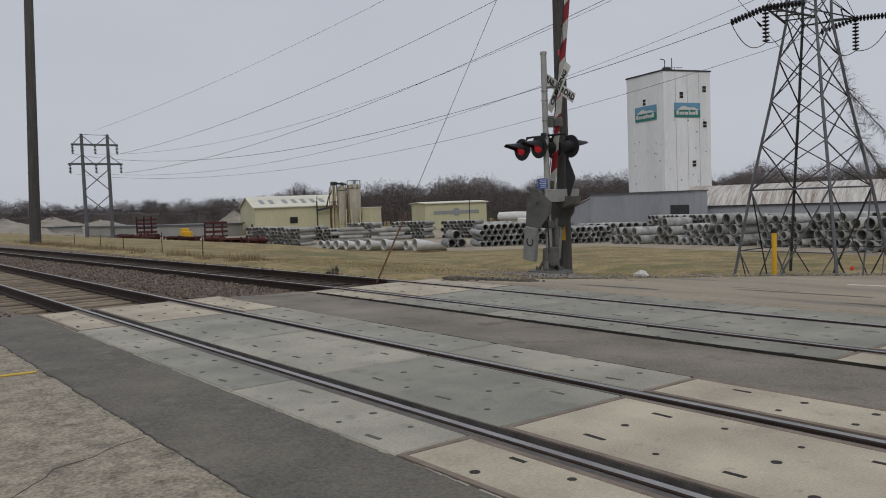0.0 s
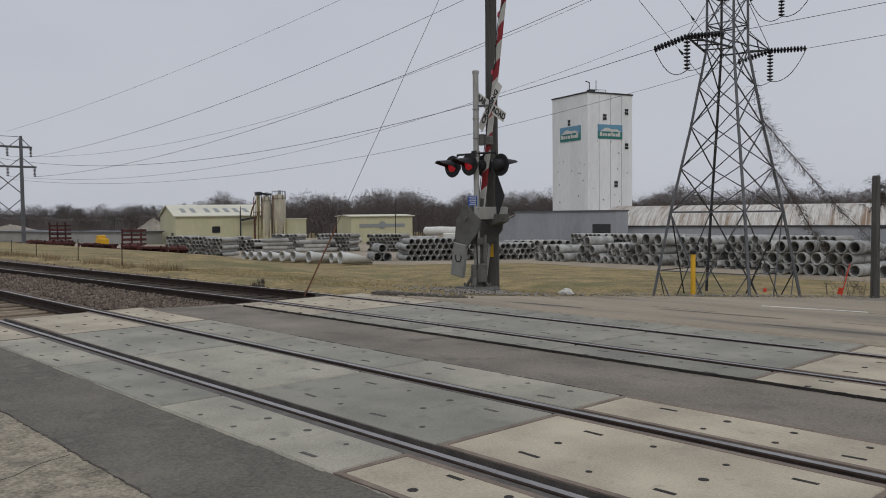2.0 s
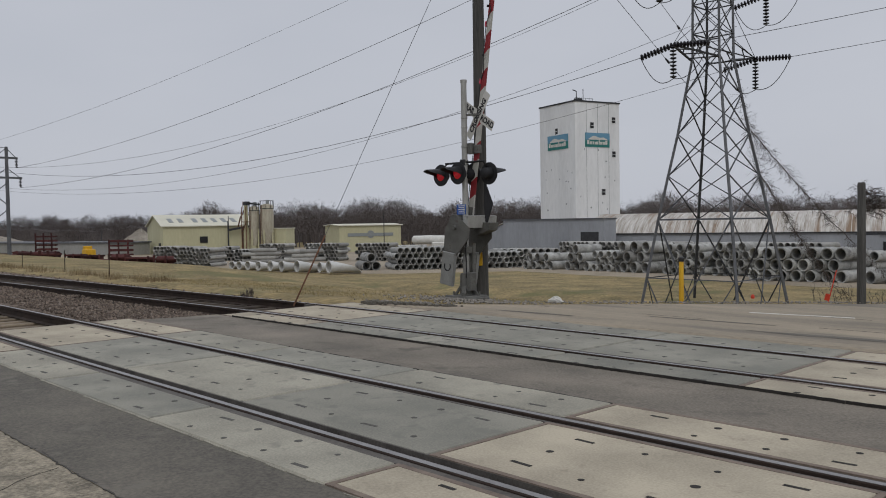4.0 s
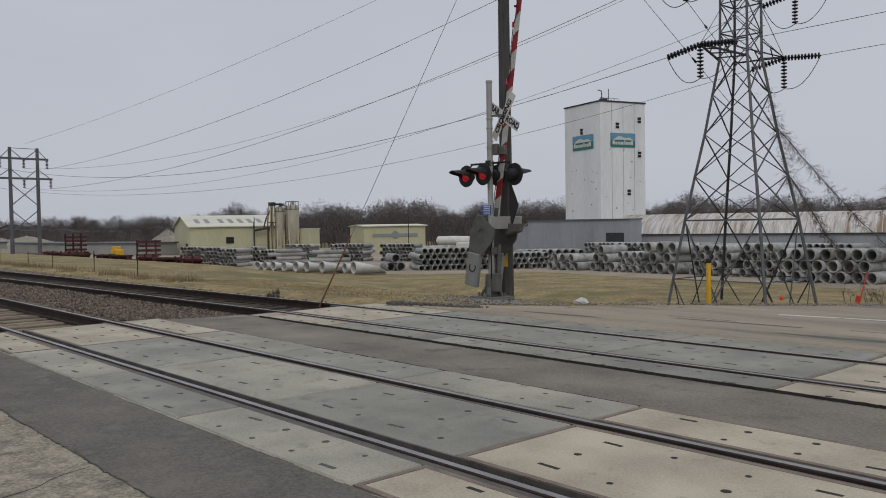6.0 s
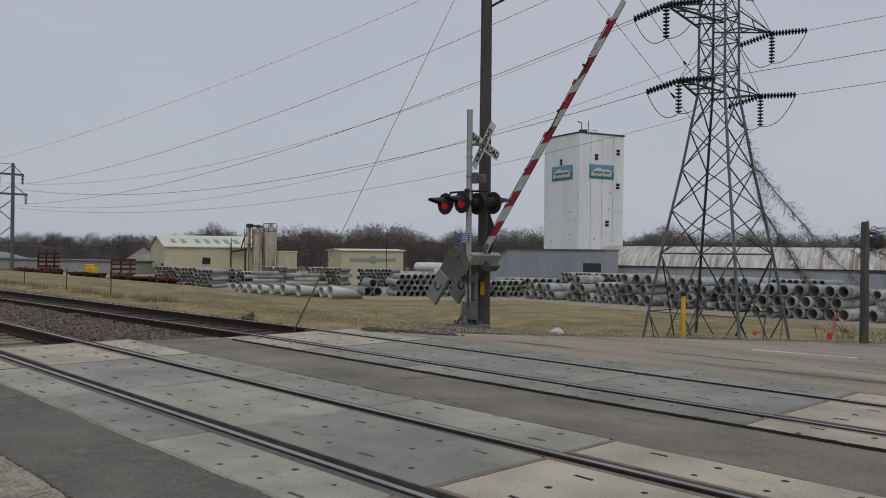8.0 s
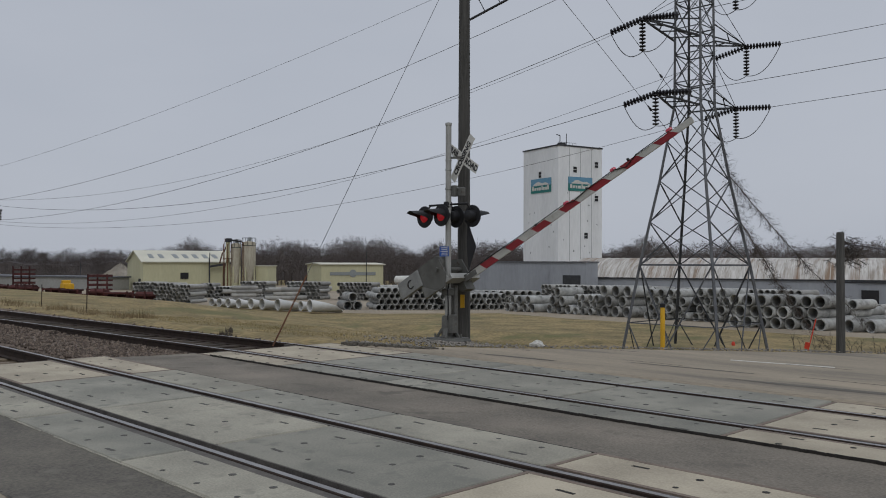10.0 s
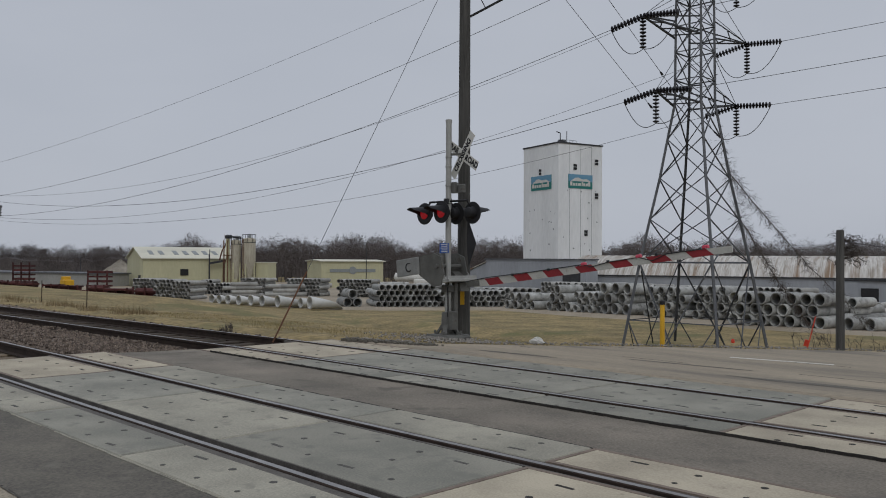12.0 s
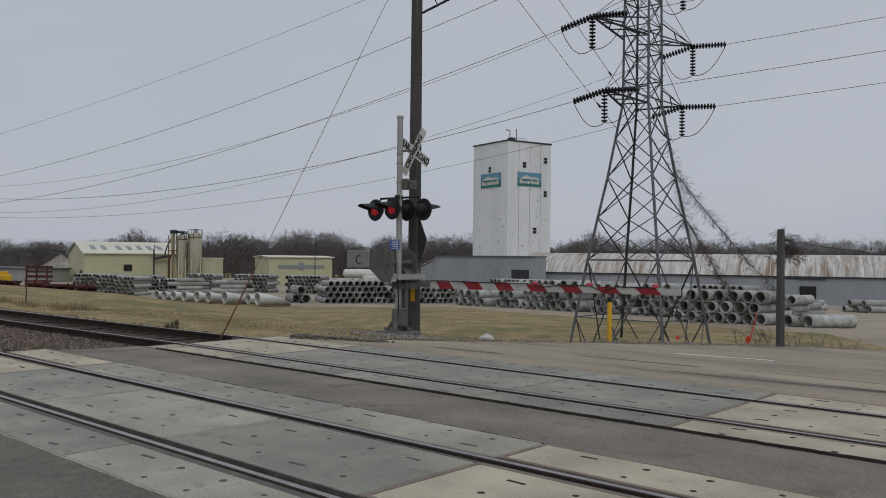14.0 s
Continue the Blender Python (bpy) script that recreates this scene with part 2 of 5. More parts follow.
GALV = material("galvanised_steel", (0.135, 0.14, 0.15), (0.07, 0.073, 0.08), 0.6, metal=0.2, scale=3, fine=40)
# Dark steel; on the tower's far leg and back faces it paints shade.
GALV_DARK = material("weathered_and_shaded_steel", (0.050, 0.052, 0.056), (0.026, 0.027, 0.030), 0.65, metal=0.1, scale=2, fine=30)
SILVER = material("silver_painted_steel", (0.36, 0.36, 0.34), (0.25, 0.25, 0.235), 0.6, metal=0.2, scale=4, fine=50, spots=(0.17, 0.14, 0.11), spot_at=0.66, spot_scale=5)
GATE_GREY = material("weathered_grey_paint", (0.13, 0.13, 0.12), (0.068, 0.066, 0.06), 0.7, scale=4, fine=50, spots=(0.06, 0.043, 0.031), spot_at=0.60, spot_scale=4)
BLACK = material("black_paint", (0.018, 0.018, 0.02), (0.010, 0.010, 0.011), 0.55, scale=6)
WHITE_PAINT = material("white_sheeting", (0.62, 0.61, 0.57), (0.48, 0.47, 0.43), 0.6, scale=4, fine=40, spots=(0.33, 0.31, 0.27), spot_at=0.66, spot_scale=4)
DIRTY_WHITE = material("dirty_white_sheeting", (0.46, 0.455, 0.42), (0.33, 0.325, 0.295), 0.6, scale=3, fine=40, spots=(0.24, 0.23, 0.2), spot_at=0.62, spot_scale=5)
RED_PAINT = material("red_sheeting", (0.26, 0.022, 0.028), (0.17, 0.018, 0.022), 0.55, scale=4, fine=40)
WOOD_POLE = material("creosoted_pole", (0.088, 0.085, 0.078), (0.040, 0.039, 0.036), 0.9, scale=14, fine=70, streak=0.06, bump=0.5, dist=0.01)
YELLOW = material("yellow_plastic", (0.62, 0.36, 0.02), (0.5, 0.28, 0.02), 0.55, scale=3)
ORANGE = material("orange_red_plastic", (0.62, 0.06, 0.03), (0.45, 0.04, 0.02), 0.6, scale=3)
BLUE = material("blue_sign_face", (0.03, 0.10, 0.36), (0.025, 0.08, 0.28), 0.5, scale=4)
SILO = material("white_painted_concrete", (0.74, 0.75, 0.75), (0.62, 0.63, 0.63), 0.85, scale=0.3, fine=3, bump=0.1, streak=0.25, spots=(0.52, 0.52, 0.50), spot_at=0.68, spot_scale=0.6)
GREY_WALL = material("grey_metal_siding", (0.300, 0.315, 0.338), (0.240, 0.252, 0.270), 0.7, scale=0.4, fine=4, bump=0.1, streak=0.3)
RUST_ROOF = material("rust_streaked_metal_roof", (0.58, 0.565, 0.53), (0.23, 0.195, 0.155), 0.7, scale=3.0, fine=9, bump=0.15, stretch=(1, 0.09, 0.09), spots=(0.21, 0.145, 0.095), spot_at=0.52, spot_scale=0.8)
CREAM = material("cream_metal_siding", (0.50, 0.48, 0.31), (0.42, 0.40, 0.26), 0.7, scale=0.4, fine=4, bump=0.1, streak=0.3)
CREAM_ROOF = material("pale_metal_roof", (0.60, 0.58, 0.47), (0.50, 0.485, 0.40), 0.65, scale=0.3, fine=4, bump=0.1)
GREY_STRIPE = material("grey_painted_band", (0.25, 0.27, 0.27), (0.21, 0.225, 0.225), 0.7)
DARK = material("dark_opening", (0.02, 0.02, 0.022), (0.012, 0.012, 0.013), 0.6)
CONCRETE_PIPE = material("concrete_pipe", (0.40, 0.40, 0.38), (0.17, 0.17, 0.16), 0.9, scale=2.0, fine=30, bump=0.2, vary=0.30, spots=(0.14, 0.137, 0.128), spot_at=0.57, spot_scale=1.5)
PALE_PIPE = material("fresh_pale_concrete", (0.52, 0.52, 0.50), (0.42, 0.42, 0.40), 0.9, scale=2.0, fine=30, bump=0.15, vary=0.1)
RED_STEEL = material("dark_red_steel_forms", (0.085, 0.026, 0.024), (0.035, 0.014, 0.013), 0.85, scale=2, fine=20, vary=0.4)
BARK = material("bare_branches", (0.085, 0.07, 0.06), (0.045, 0.037, 0.033), 0.95, scale=0.3, fine=4, bump=0.0, vary=0.3, island=True)
# Lighter copy of BARK for the horizon trees, with haze mixed into the colour.
TREES = material("hazy_bare_twigs", (0.118, 0.101, 0.094), (0.066, 0.056, 0.053), 0.95, scale=0.2, fine=3, bump=0.0, vary=0.25, island=True)
WOODS = material("far_woods", (0.09, 0.077, 0.072), (0.046, 0.040, 0.038), 0.98, scale=0.7, fine=4, fw=0.55, bump=0.8, dist=1.0, stretch=(1, 1, 0.35))
WEED = material("dry_weeds", (0.26, 0.20, 0.11), (0.14, 0.105, 0.06), 0.95, scale=3, fine=20, vary=0.3, island=True)
WIRE = material("aluminium_wire", (0.07, 0.07, 0.078), (0.045, 0.045, 0.05), 0.7, metal=0.1)
# Paler grey-blue for the far H-frame; the haze is put into its colour.
HAZY_STEEL = material("haze_greyed_pole", (0.13, 0.135, 0.145), (0.08, 0.083, 0.09), 0.8, scale=2, fine=20)
INSULATOR = material("dark_glazed_insulator", (0.020, 0.018, 0.022), (0.012, 0.011, 0.013), 0.3, scale=5)
TEAL = material("teal_sign_paint", (0.03, 0.19, 0.17), (0.025, 0.16, 0.145), 0.6, scale=1)
SKYBLUE = material("sky_blue_sign_paint", (0.14, 0.30, 0.42), (0.11, 0.25, 0.36), 0.6, scale=1)
RUST = material("rusted_steel", (0.16, 0.075, 0.04), (0.09, 0.045, 0.028), 0.85, scale=5)
SPOIL = material("quarry_spoil", (0.30, 0.27, 0.22), (0.19, 0.17, 0.14), 0.95, scale=0.2, fine=2, bump=0.5, dist=0.4)
LENS_DIM = glow("red_lens", (1.0, 0.03, 0.02), 0.01, (0.05, 0.004, 0.004))
LENS_LIT = glow("lit_red_lens", (1.0, 0.03, 0.05), 0.16, (0.10, 0.006, 0.006))

# ---- ground ----
GROUND_Y = [-3000, 6.9, 10.3, 16, 20, 22, 30, 34, 46, 95, 140, 3000]
GROUND_Z = [0, -0.05, -0.27, -0.60, -0.78, -0.90, -2.15, -2.4, -2.5, -3.2, -3.6, -3.6]


def ground_z(y):
    return float(np.interp(y, GROUND_Y, GROUND_Z))


def track_shift(x):
    """How far the second track has come over towards the first, out along the line."""
    d = max(0.0, -13.5 - x)
    return -0.036 * d if d < 60 else -2.16


TRACK_END = -13.4
RIGHT = 30.0


def strip(name, xs, ys, top, mat, label, category="ground", base=None, lift=0.0):
    """A sheet over xs times ys that follows the ground."""
    g = Geo()
    for y in ys:
        for x in xs:
            g.v.append((x, y, top(x, y) + lift))
    nx = len(xs)
    for j in range(len(ys) - 1):
        for i in range(nx - 1):
            a = j * nx + i
            g.f.append((a, a + 1, a + nx + 1, a + nx))
    ob = part(name, g, mat)
    return tagged(ob, label, category, kind="structure")


def road_left(y):
    """The road's far-side edge beyond the tracks."""
    return float(np.interp(y, [5, 6.9, 8, 10, 13, 16, 19, 22, 30], [-13.4, -13.4, -12.2, -11.6, -10.9, -9.7, -8.0, -5.0, 6]))


def rough_ground(x, y):
    z = ground_z(y) - 0.16
    if y < 6.6 and x > TRACK_END - 1.0:
        z -= 0.35
    if y < 6.9 and x < TRACK_END:
        z -= 0.22
    if y > 7.0:
        z += 0.05 * noise.noise(Vector((x * 0.12, y * 0.12, 0))) + 0.10
        away = road_left(y) - x - 0.5
        if away > 0:
            z -= min(0.09 * away, 0.8) * float(np.interp(y, [11.5, 16, 28, 32.5], [0, 1, 1, 0])) * float(np.interp(x, [-50, -35], [0, 1]))
        if x > road_left(y) - 0.4:
            z -= 0.12
    return z


gx = [-1500, -700, -400, -250, -180, -140] + [-120 + 2.5 * i for i in range(61)] + [40, 60, 100, 200, 500, 1500]
gy = [-1500, -500, -100, -30, -10, -4, 2, 4, 6, 6.6, 7.0] + [7.5 + 1.0 * i for i in range(45)] + [55, 60, 70, 80, 95, 110, 140, 200, 400, 1500]
strip("ground", gx, gy, rough_ground, GRASS, "dormant tan lawn grass sloping down to the yard", "grass")


def yard_front(x):
    return float(np.interp(x, [-140, -75, -56, -50, -45, -20, -14, -11, 20], [33.0, 33.0, 35.5, 39.0, 47.3, 45.4, 45.6, 38.5, 36.0]))


g = Geo()
xs = [-140 + 2.5 * i for i in range(72)]
fr = [0, 0.02, 0.1, 0.2, 0.35, 0.5, 0.75, 1.0]
for f in fr:
    for x in xs:
        y = yard_front(x) + (130 - yard_front(x)) * f
        g.v.append((x, y, ground_z(y) + (0.06 if f > 0 else -0.14)))
for j in range(len(fr) - 1):
    for i in range(len(xs) - 1):
        a = j * len(xs) + i
        g.f.append((a, a + 1, a + len(xs) + 1, a + len(xs)))
tagged(part("yard", g, DIRT), "bare tan dirt pipe storage yard", "yard", kind="structure")

# ---- the crossing: road strips, rails, ties, ballast ----
def flat(z):
    return lambda x, y: z


strip("road_near", [-40, -20, -13.6, -8, -4, 0, 4, 10, 30], [-40, -20, -10, -6, -4, -2.6, -1.64], flat(-0.012), OLD_ROAD, "old cracked tan pavement beside the crossing", "road")
strip("road_asphalt", [-13.5, -9, -5, -1, 3, 10, 30], [-1.64, -1.2, -0.69], flat(-0.008), ASPHALT, "dark patched asphalt strip along the tracks", "road")
strip("road_between", [-13.2, -9, -5, -1, 3, 10, 30], [2.26, 3.0, 3.77], lambda x, y: -0.012 if y < 2.5 else (-0.04 if y < 3.5 else -0.056), ASPHALT_PALE, "dark asphalt between the two tracks", "road")
g = Geo()
ys = [6.69, 6.76, 7.2, 8, 9, 10, 11.5, 13, 14.5, 16, 17.5, 19, 20.5, 22, 25, 30]
for y in ys:
    left = road_left(y) if y > 7 else -12.9
    for k in range(9):
        x = left + (40 - left) * (k / 8) ** 2
        g.v.append((x, y, -0.057 if y < 6.72 else ground_z(y) + 0.02 - (0.06 if k == 0 else 0)))
for j in range(len(ys) - 1):
    for k in range(8):
        a = j * 9 + k
        g.f.append((a, a + 1, a + 10, a + 9))
tagged(part("road_far", g, FAR_ROAD), "worn tan asphalt road falling away beyond the tracks", "road", kind="structure")

# cracks along the seam of old and new paving
g = Geo()
rnd = random.Random(3)
x, y = -13.0, -1.64
while x < 4:
    nx, ny = x + rnd.uniform(0.03, 0.09), -1.64 + rnd.uniform(-0.014, 0.014) + 0.03 * noise.noise(Vector((x * 1.5, 0, 0)))
    if rnd.random() < 0.8:
        g.beam((x, y, -0.009), (nx, ny, -0.009), rnd.uniform(0.004, 0.014), 0.007)
    x, y = nx, ny
for a0, b0, a1, b1 in ((-5.17, -1.68, -4.83, -2.3), (-4.83, -2.3, -4.45, -2.65)):
    for k in range(14):
        p = [a0 + (a1 - a0) * k / 14, b0 + (b1 - b0) * k / 14]
        q = [a0 + (a1 - a0) * (k + 1) / 14, b0 + (b1 - b0) * (k + 1) / 14]
        j1, j2 = 0.04 * noise.noise(Vector((p[0] * 5, p[1] * 5, 1))), 0.04 * noise.noise(Vector((q[0] * 5, q[1] * 5, 1)))
        g.beam((p[0] + j1, p[1] + j1, -0.0115), (q[0] + j2, q[1] + j2, -0.0115), 0.0035, 0.005)
tagged(part("pavement_cracks", g, CRACK), "dark cracks along the pavement seam", "crack", kind="structure")
g = Geo()
rnd = random.Random(9)
x = -12.6
while x < 6:
    w = rnd.uniform(0.05, 0.22)
    if rnd.random() < 0.7 or x > -4:
        g.beam((x, 2.275, -0.02), (x + w, 2.275 + rnd.uniform(-0.01, 0.01), -0.02), rnd.uniform(0.008, 0.024), 0.03)
    g.beam((x, 3.755, -0.045), (x + w, 3.755 + rnd.uniform(-0.012, 0.012), -0.045), rnd.uniform(0.006, 0.018), 0.036)
    x += w
tagged(part("asphalt_seams", g, HOLE), "crumbled dark seams beside the crossing panels", "crack", kind="structure")

g = Geo()
rnd = random.Random(19)
x = -12.8
while x < 3:
    w = rnd.uniform(0.06, 0.3)
    if rnd.random() < 0.85:
        g.beam((x, -0.703 + rnd.uniform(-0.006, 0.006), -0.009), (x + w, -0.703 + rnd.uniform(-0.006, 0.006), -0.009), rnd.uniform(0.008, 0.020), 0.012)
    x += w
tagged(part("chipped_edge", g, PANEL_MID), "pale chipped concrete edge along the asphalt", "edge", kind="structure")
g = Geo()
for cx, cy, lx, ly in ((-3.6, 8.0, 1.6, 0.20), (-1.6, 8.3, 1.4, 0.24), (-9.0, 7.6, 0.8, 0.12), (-6.6, 9.2, 1.1, 0.10)):
    ring = [(cx + lx * math.cos(a) * (1 + 0.25 * noise.noise(Vector((a * 2, cx, 0)))), cy + 0.12 * lx * math.cos(a) + ly * math.sin(a) * (1 + 0.5 * noise.noise(Vector((a * 3, cx, 5))))) for a in [k * math.pi / 18 for k in range(36)]]
    n0 = len(g.v)
    g.v += [(x, y, ground_z(y) + 0.024) for x, y in ring]
    g.f.append(tuple(range(n0, n0 + 36)))
tagged(part("tar_patches", g, ASPHALT), "thin dark tar patches on the worn road", "patch", kind="structure")

# broken paving and seams at the far edge of the crossing
g = Geo()
rnd = random.Random(14)
for k in range(240):
    f = rnd.random()
    x, y = -12.6 + 1.8 * f + rnd.gauss(0, 0.05), 6.78 + 0.65 * f * f + rnd.gauss(0, 0.06)
    g.box((x, y, ground_z(y) + 0.03), (rnd.uniform(0.04, 0.20), rnd.uniform(0.03, 0.09), rnd.uniform(0.02, 0.06)), pose(0, 0, 0, rnd.uniform(-10, 10), rnd.uniform(-10, 10), rnd.uniform(0, 180)))
tagged(part("broken_paving", g, ASPHALT), "crumbled dark paving lumps at the road edge", "rubble", kind="stuff")
g = Geo()
for y0, y1 in ((9.5, 9.9), (12.2, 13.4)):
    n = 60
    for k in range(n):
        f, f2 = k / n, (k + 1) / n
        if noise.noise(Vector((f * 14, y0, 0))) < 0.0:
            continue
        ya, yb = y0 + (y1 - y0) * f + 0.16 * noise.noise(Vector((f * 9, y0, 2))), y0 + (y1 - y0) * f2 + 0.16 * noise.noise(Vector((f2 * 9, y0, 2)))
        g.beam((-10.5 + 16 * f, ya, ground_z(ya) + 0.022), (-10.5 + 16 * f2, yb, ground_z(yb) + 0.021), 0.009, 0.005)
tagged(part("road_seams", g, ASPHALT), "thin dark seams across the worn road", "crack", kind="structure")

# painted lines
g = Geo().beam((-8.50, -3.4, -0.006), (-8.32, -1.70, -0.006), 0.09, 0.008)
tagged(part("yellow_line", g, material("yellow_road_paint", (0.55, 0.36, 0.05), (0.38, 0.27, 0.06), 0.8, scale=8)), "short worn yellow painted road line", "road marking", kind="structure")
g = Geo()
for k in range(10):
    p = Vector((-7.35, 12.25, 0)).lerp(Vector((-5.55, 12.8, 0)), k / 10)
    q = Vector((-7.35, 12.25, 0)).lerp(Vector((-5.55, 12.8, 0)), (k + 1) / 10)
    g.beam((p.x, p.y, ground_z(p.y) + 0.025), (q.x, q.y, ground_z(q.y) + 0.025), 0.075, 0.008)
tagged(part("white_line", g, WHITE_PAINT), "worn white painted road edge line", "road marking", kind="structure")

# panels, joints every 2.44 m
near_joints = [-13.36 + 2.437 * i for i in range(10)]
far_joints = [-13.08 + 2.437 * i for i in range(11)]
crossing = thing("crossing_panels", "grey and beige concrete grade crossing panels between the rails", "crossing", kind="structure")


def panel_mesh(w, l, h, seed):
    r = random.Random(seed)
    top = Geo().box((0, 0, -h / 2), (l, w, h), bevel=0.012)
    holes = Geo()
    cols = [-l / 2 + c for c in (0.52, 1.0, 1.5, 1.98)]
    ry = (-0.355, 0.345) if w > 0.9 else (-0.16, 0.15)
    slots = ((0, 1), (0, 0), (3, 1), (2, 0)) if w > 0.9 else ((0, 1), (3, 0))
    spots = [(c, k, x, y) for c, x in enumerate(cols) for k, y in enumerate(ry)]
    if w > 0.9:
        spots += [(9, 9, cols[0] - 0.05, -0.02), (9, 9, cols[2] + 0.05, 0.0)] if r.random() < 0.8 else []
    for c, k, x, y in spots:
        x, y = x + r.uniform(-0.03, 0.03), y + r.uniform(-0.02, 0.02)
        if (c, k) in slots:
            holes.box((x, y, -0.001), (r.uniform(0.13, 0.18), 0.036, 0.007), pose(0, 0, 0, 0, 0, r.uniform(-7, 7)), bevel=0.003)
        elif r.random() < 0.88:
            rad = r.uniform(0.020, 0.033)
            holes.lathe([(rad, -0.006), (rad, 0.002), (rad * 0.55, 0.003)], 10, pose(x, y, 0))
    return top, holes


def frame_geo(w, l):
    g = Geo()
    for s in (-1, 1):
        g.box((s * (l / 2 + 0.022), 0, -0.06), (0.042, w, 0.12))
        g.box((0, s * (w / 2 - 0.022), -0.055), (l, 0.046, 0.115))
    return g


rows = [(-0.685, -0.114, 0.0, near_joints, "n"), (0.155, 1.375, 0.0, near_joints, "n"), (1.60, 2.255, 0.0, near_joints, "n"),
        (3.775, 4.385, -0.052, far_joints, "f"), (4.605, 5.865, -0.052, far_joints, "f"), (6.05, 6.70, -0.055, far_joints, "f")]
seed = 0
for y0, y1, z, joints, which in rows:
    for i in range(len(joints) - 1):
        seed += 1
        x0, x1 = joints[i], joints[i + 1]
        l, w = x1 - x0 - 0.03, y1 - y0
        light = (which == "n" and x0 > -3.8) or i == 0 or (which == "f" and x0 > -3.6)
        mid = (which == "n" and i in (2, 3) and w > 0.9 and i == 2) or (which == "n" and w < 0.9 and i in (1, 3))
        if light:
            l -= 0.07
        top, holes = panel_mesh(w, l, 0.16, seed)
        m = pose((x0 + x1) / 2, (y0 + y1) / 2, z, 0, 0, 0) @ Matrix.Translation((0, 0, random.uniform(-0.004, 0.002)))
        ob = part("panel", top, PANEL_LIGHT if light else (PANEL_MID if mid else PANEL), crossing, m=m)
        part("bolt_recess", holes, HOLE if light else HOLE_WORN, ob)
        if light:
            part("panel_frame", frame_geo(w, l), FRAME_RUST, ob)
# flangeway filler beside each rail
for n, (y, z, gauge_side) in enumerate(((0.0, 0.0, 1), (1.505, 0.0, -1), (4.47, -0.052, 1), (5.975, -0.052, -1))):
    w = (0.115, 0.055, 0.085, 0.045)[n]
    part("flangeway", Geo().box((8, y + gauge_side * (0.034 + w / 2), z - 0.095), (43, w, 0.08)), RUBBER, crossing)
    gap = 0.150 - w if n in (0, 2) else 0.085 - w
    if gap > 0.01:
        part("rubber_filler", Geo().box((8, y + gauge_side * (0.034 + w + gap / 2), z - 0.045), (43, gap, 0.08)), FILLER, crossing)
    part("rubber_filler", Geo().box((8, y - gauge_side * 0.075, z - (0.048 if n < 2 else 0.07)), (43, 0.075, 0.08)), FILLER if n < 2 else RUBBER, crossing)


def rail_profile():
    h, f = 0.036, 0.075
    return [(-f, -0.172), (f, -0.172), (f, -0.160), (0.012, -0.140), (0.010, -0.050), (h, -0.038), (h, -0.006), (h - 0.008, 0), (-h + 0.008, 0), (-h, -0.006), (-h, -0.038), (-0.010, -0.050), (-0.012, -0.140), (-f, -0.160)]


def rail(y, z, shift):
    xs = [RIGHT, 0, -6, -10, -13.4] + [-13.4 - 2.0 * k for k in range(1, 12)] + [-42, -50, -60, -80, -110, -160, -220]
    prof = rail_profile()
    n = len(prof)
    body, head = Geo(), Geo()
    for x in xs:
        s = track_shift(x) if shift else 0.0
        body.v += [(x, y + s + a, z + b) for a, b in prof]
        head.v += [(x, y + s - 0.027, z + 0.002), (x, y + s + 0.027, z + 0.002)]
    for i in range(len(xs) - 1):
        body.f += [(i * n + k, i * n + (k + 1) % n, (i + 1) * n + (k + 1) % n, (i + 1) * n + k) for k in range(n)]
        head.f.append((2 * i, 2 * i + 1, 2 * i + 3, 2 * i + 2))
    ob = part("rail", body, RAIL_RUST)
    tagged(ob, "rusty steel rail with a polished running surface", "rail", "rails of the two tracks", "structure")
    part("running_surface", head, RAIL_TOP, ob, "shiny worn steel rail top")


for y, z, s in ((0.0, 0.006, False), (1.505, 0.006, False), (4.47, -0.045, True), (5.975, -0.045, True)):
    rail(y, z, s)

# ties beyond the end of the panels
tie_geo = Geo().box((0, 0, -0.115), (0.23, 2.6, 0.2), bevel=0.02)
tie_mesh = tie_geo.mesh("tie", TIE)
dark_tie_mesh = tie_geo.mesh("tie", DARK_TIE)
ties = thing("railway_ties", "weathered tan wooden ties under both tracks", "railway ties", kind="structure")
rnd = random.Random(5)
for k in range(110):
    for yc, z, s in ((0.752, -0.16, False), (5.22, -0.19, True)):
        x = TRACK_END - 0.25 - k * 0.52
        ob = new("tie", dark_tie_mesh if s else tie_mesh)
        ob.parent = ties
        ob.matrix_basis = pose(x + rnd.uniform(-0.03, 0.03), yc + (track_shift(x) if s else 0) + rnd.uniform(-0.06, 0.06), z + rnd.uniform(-0.015, 0.01), 0, 0, rnd.uniform(-1.2, 1.2))
# ballast bed and loose stones
def bed(x, y):
    z = -0.24
    for c, s in ((0.752, 0), (5.22, track_shift(x))):
        d = abs(y - c - s)
        if 0.95 < d < 2.0:
            z = max(z, -0.24 + 0.05 * math.sin((d - 0.95) / 1.05 * math.pi))
    if abs(y - 0.752) < 1.25:
        z = -0.30
    if 2.2 < y < 4.0:
        z = -0.14
    if abs(y - 5.22 - track_shift(x)) < 1.0:
        z = -0.33
    if y > 7.0:
        z = -0.24 - (y - 7.0) * 0.3
    if y < -1.0:
        z = -0.24 - (-1.0 - y) * 0.1
    return z + 0.03 * noise.noise(Vector((x * 2.0, y * 2.0, 0)))


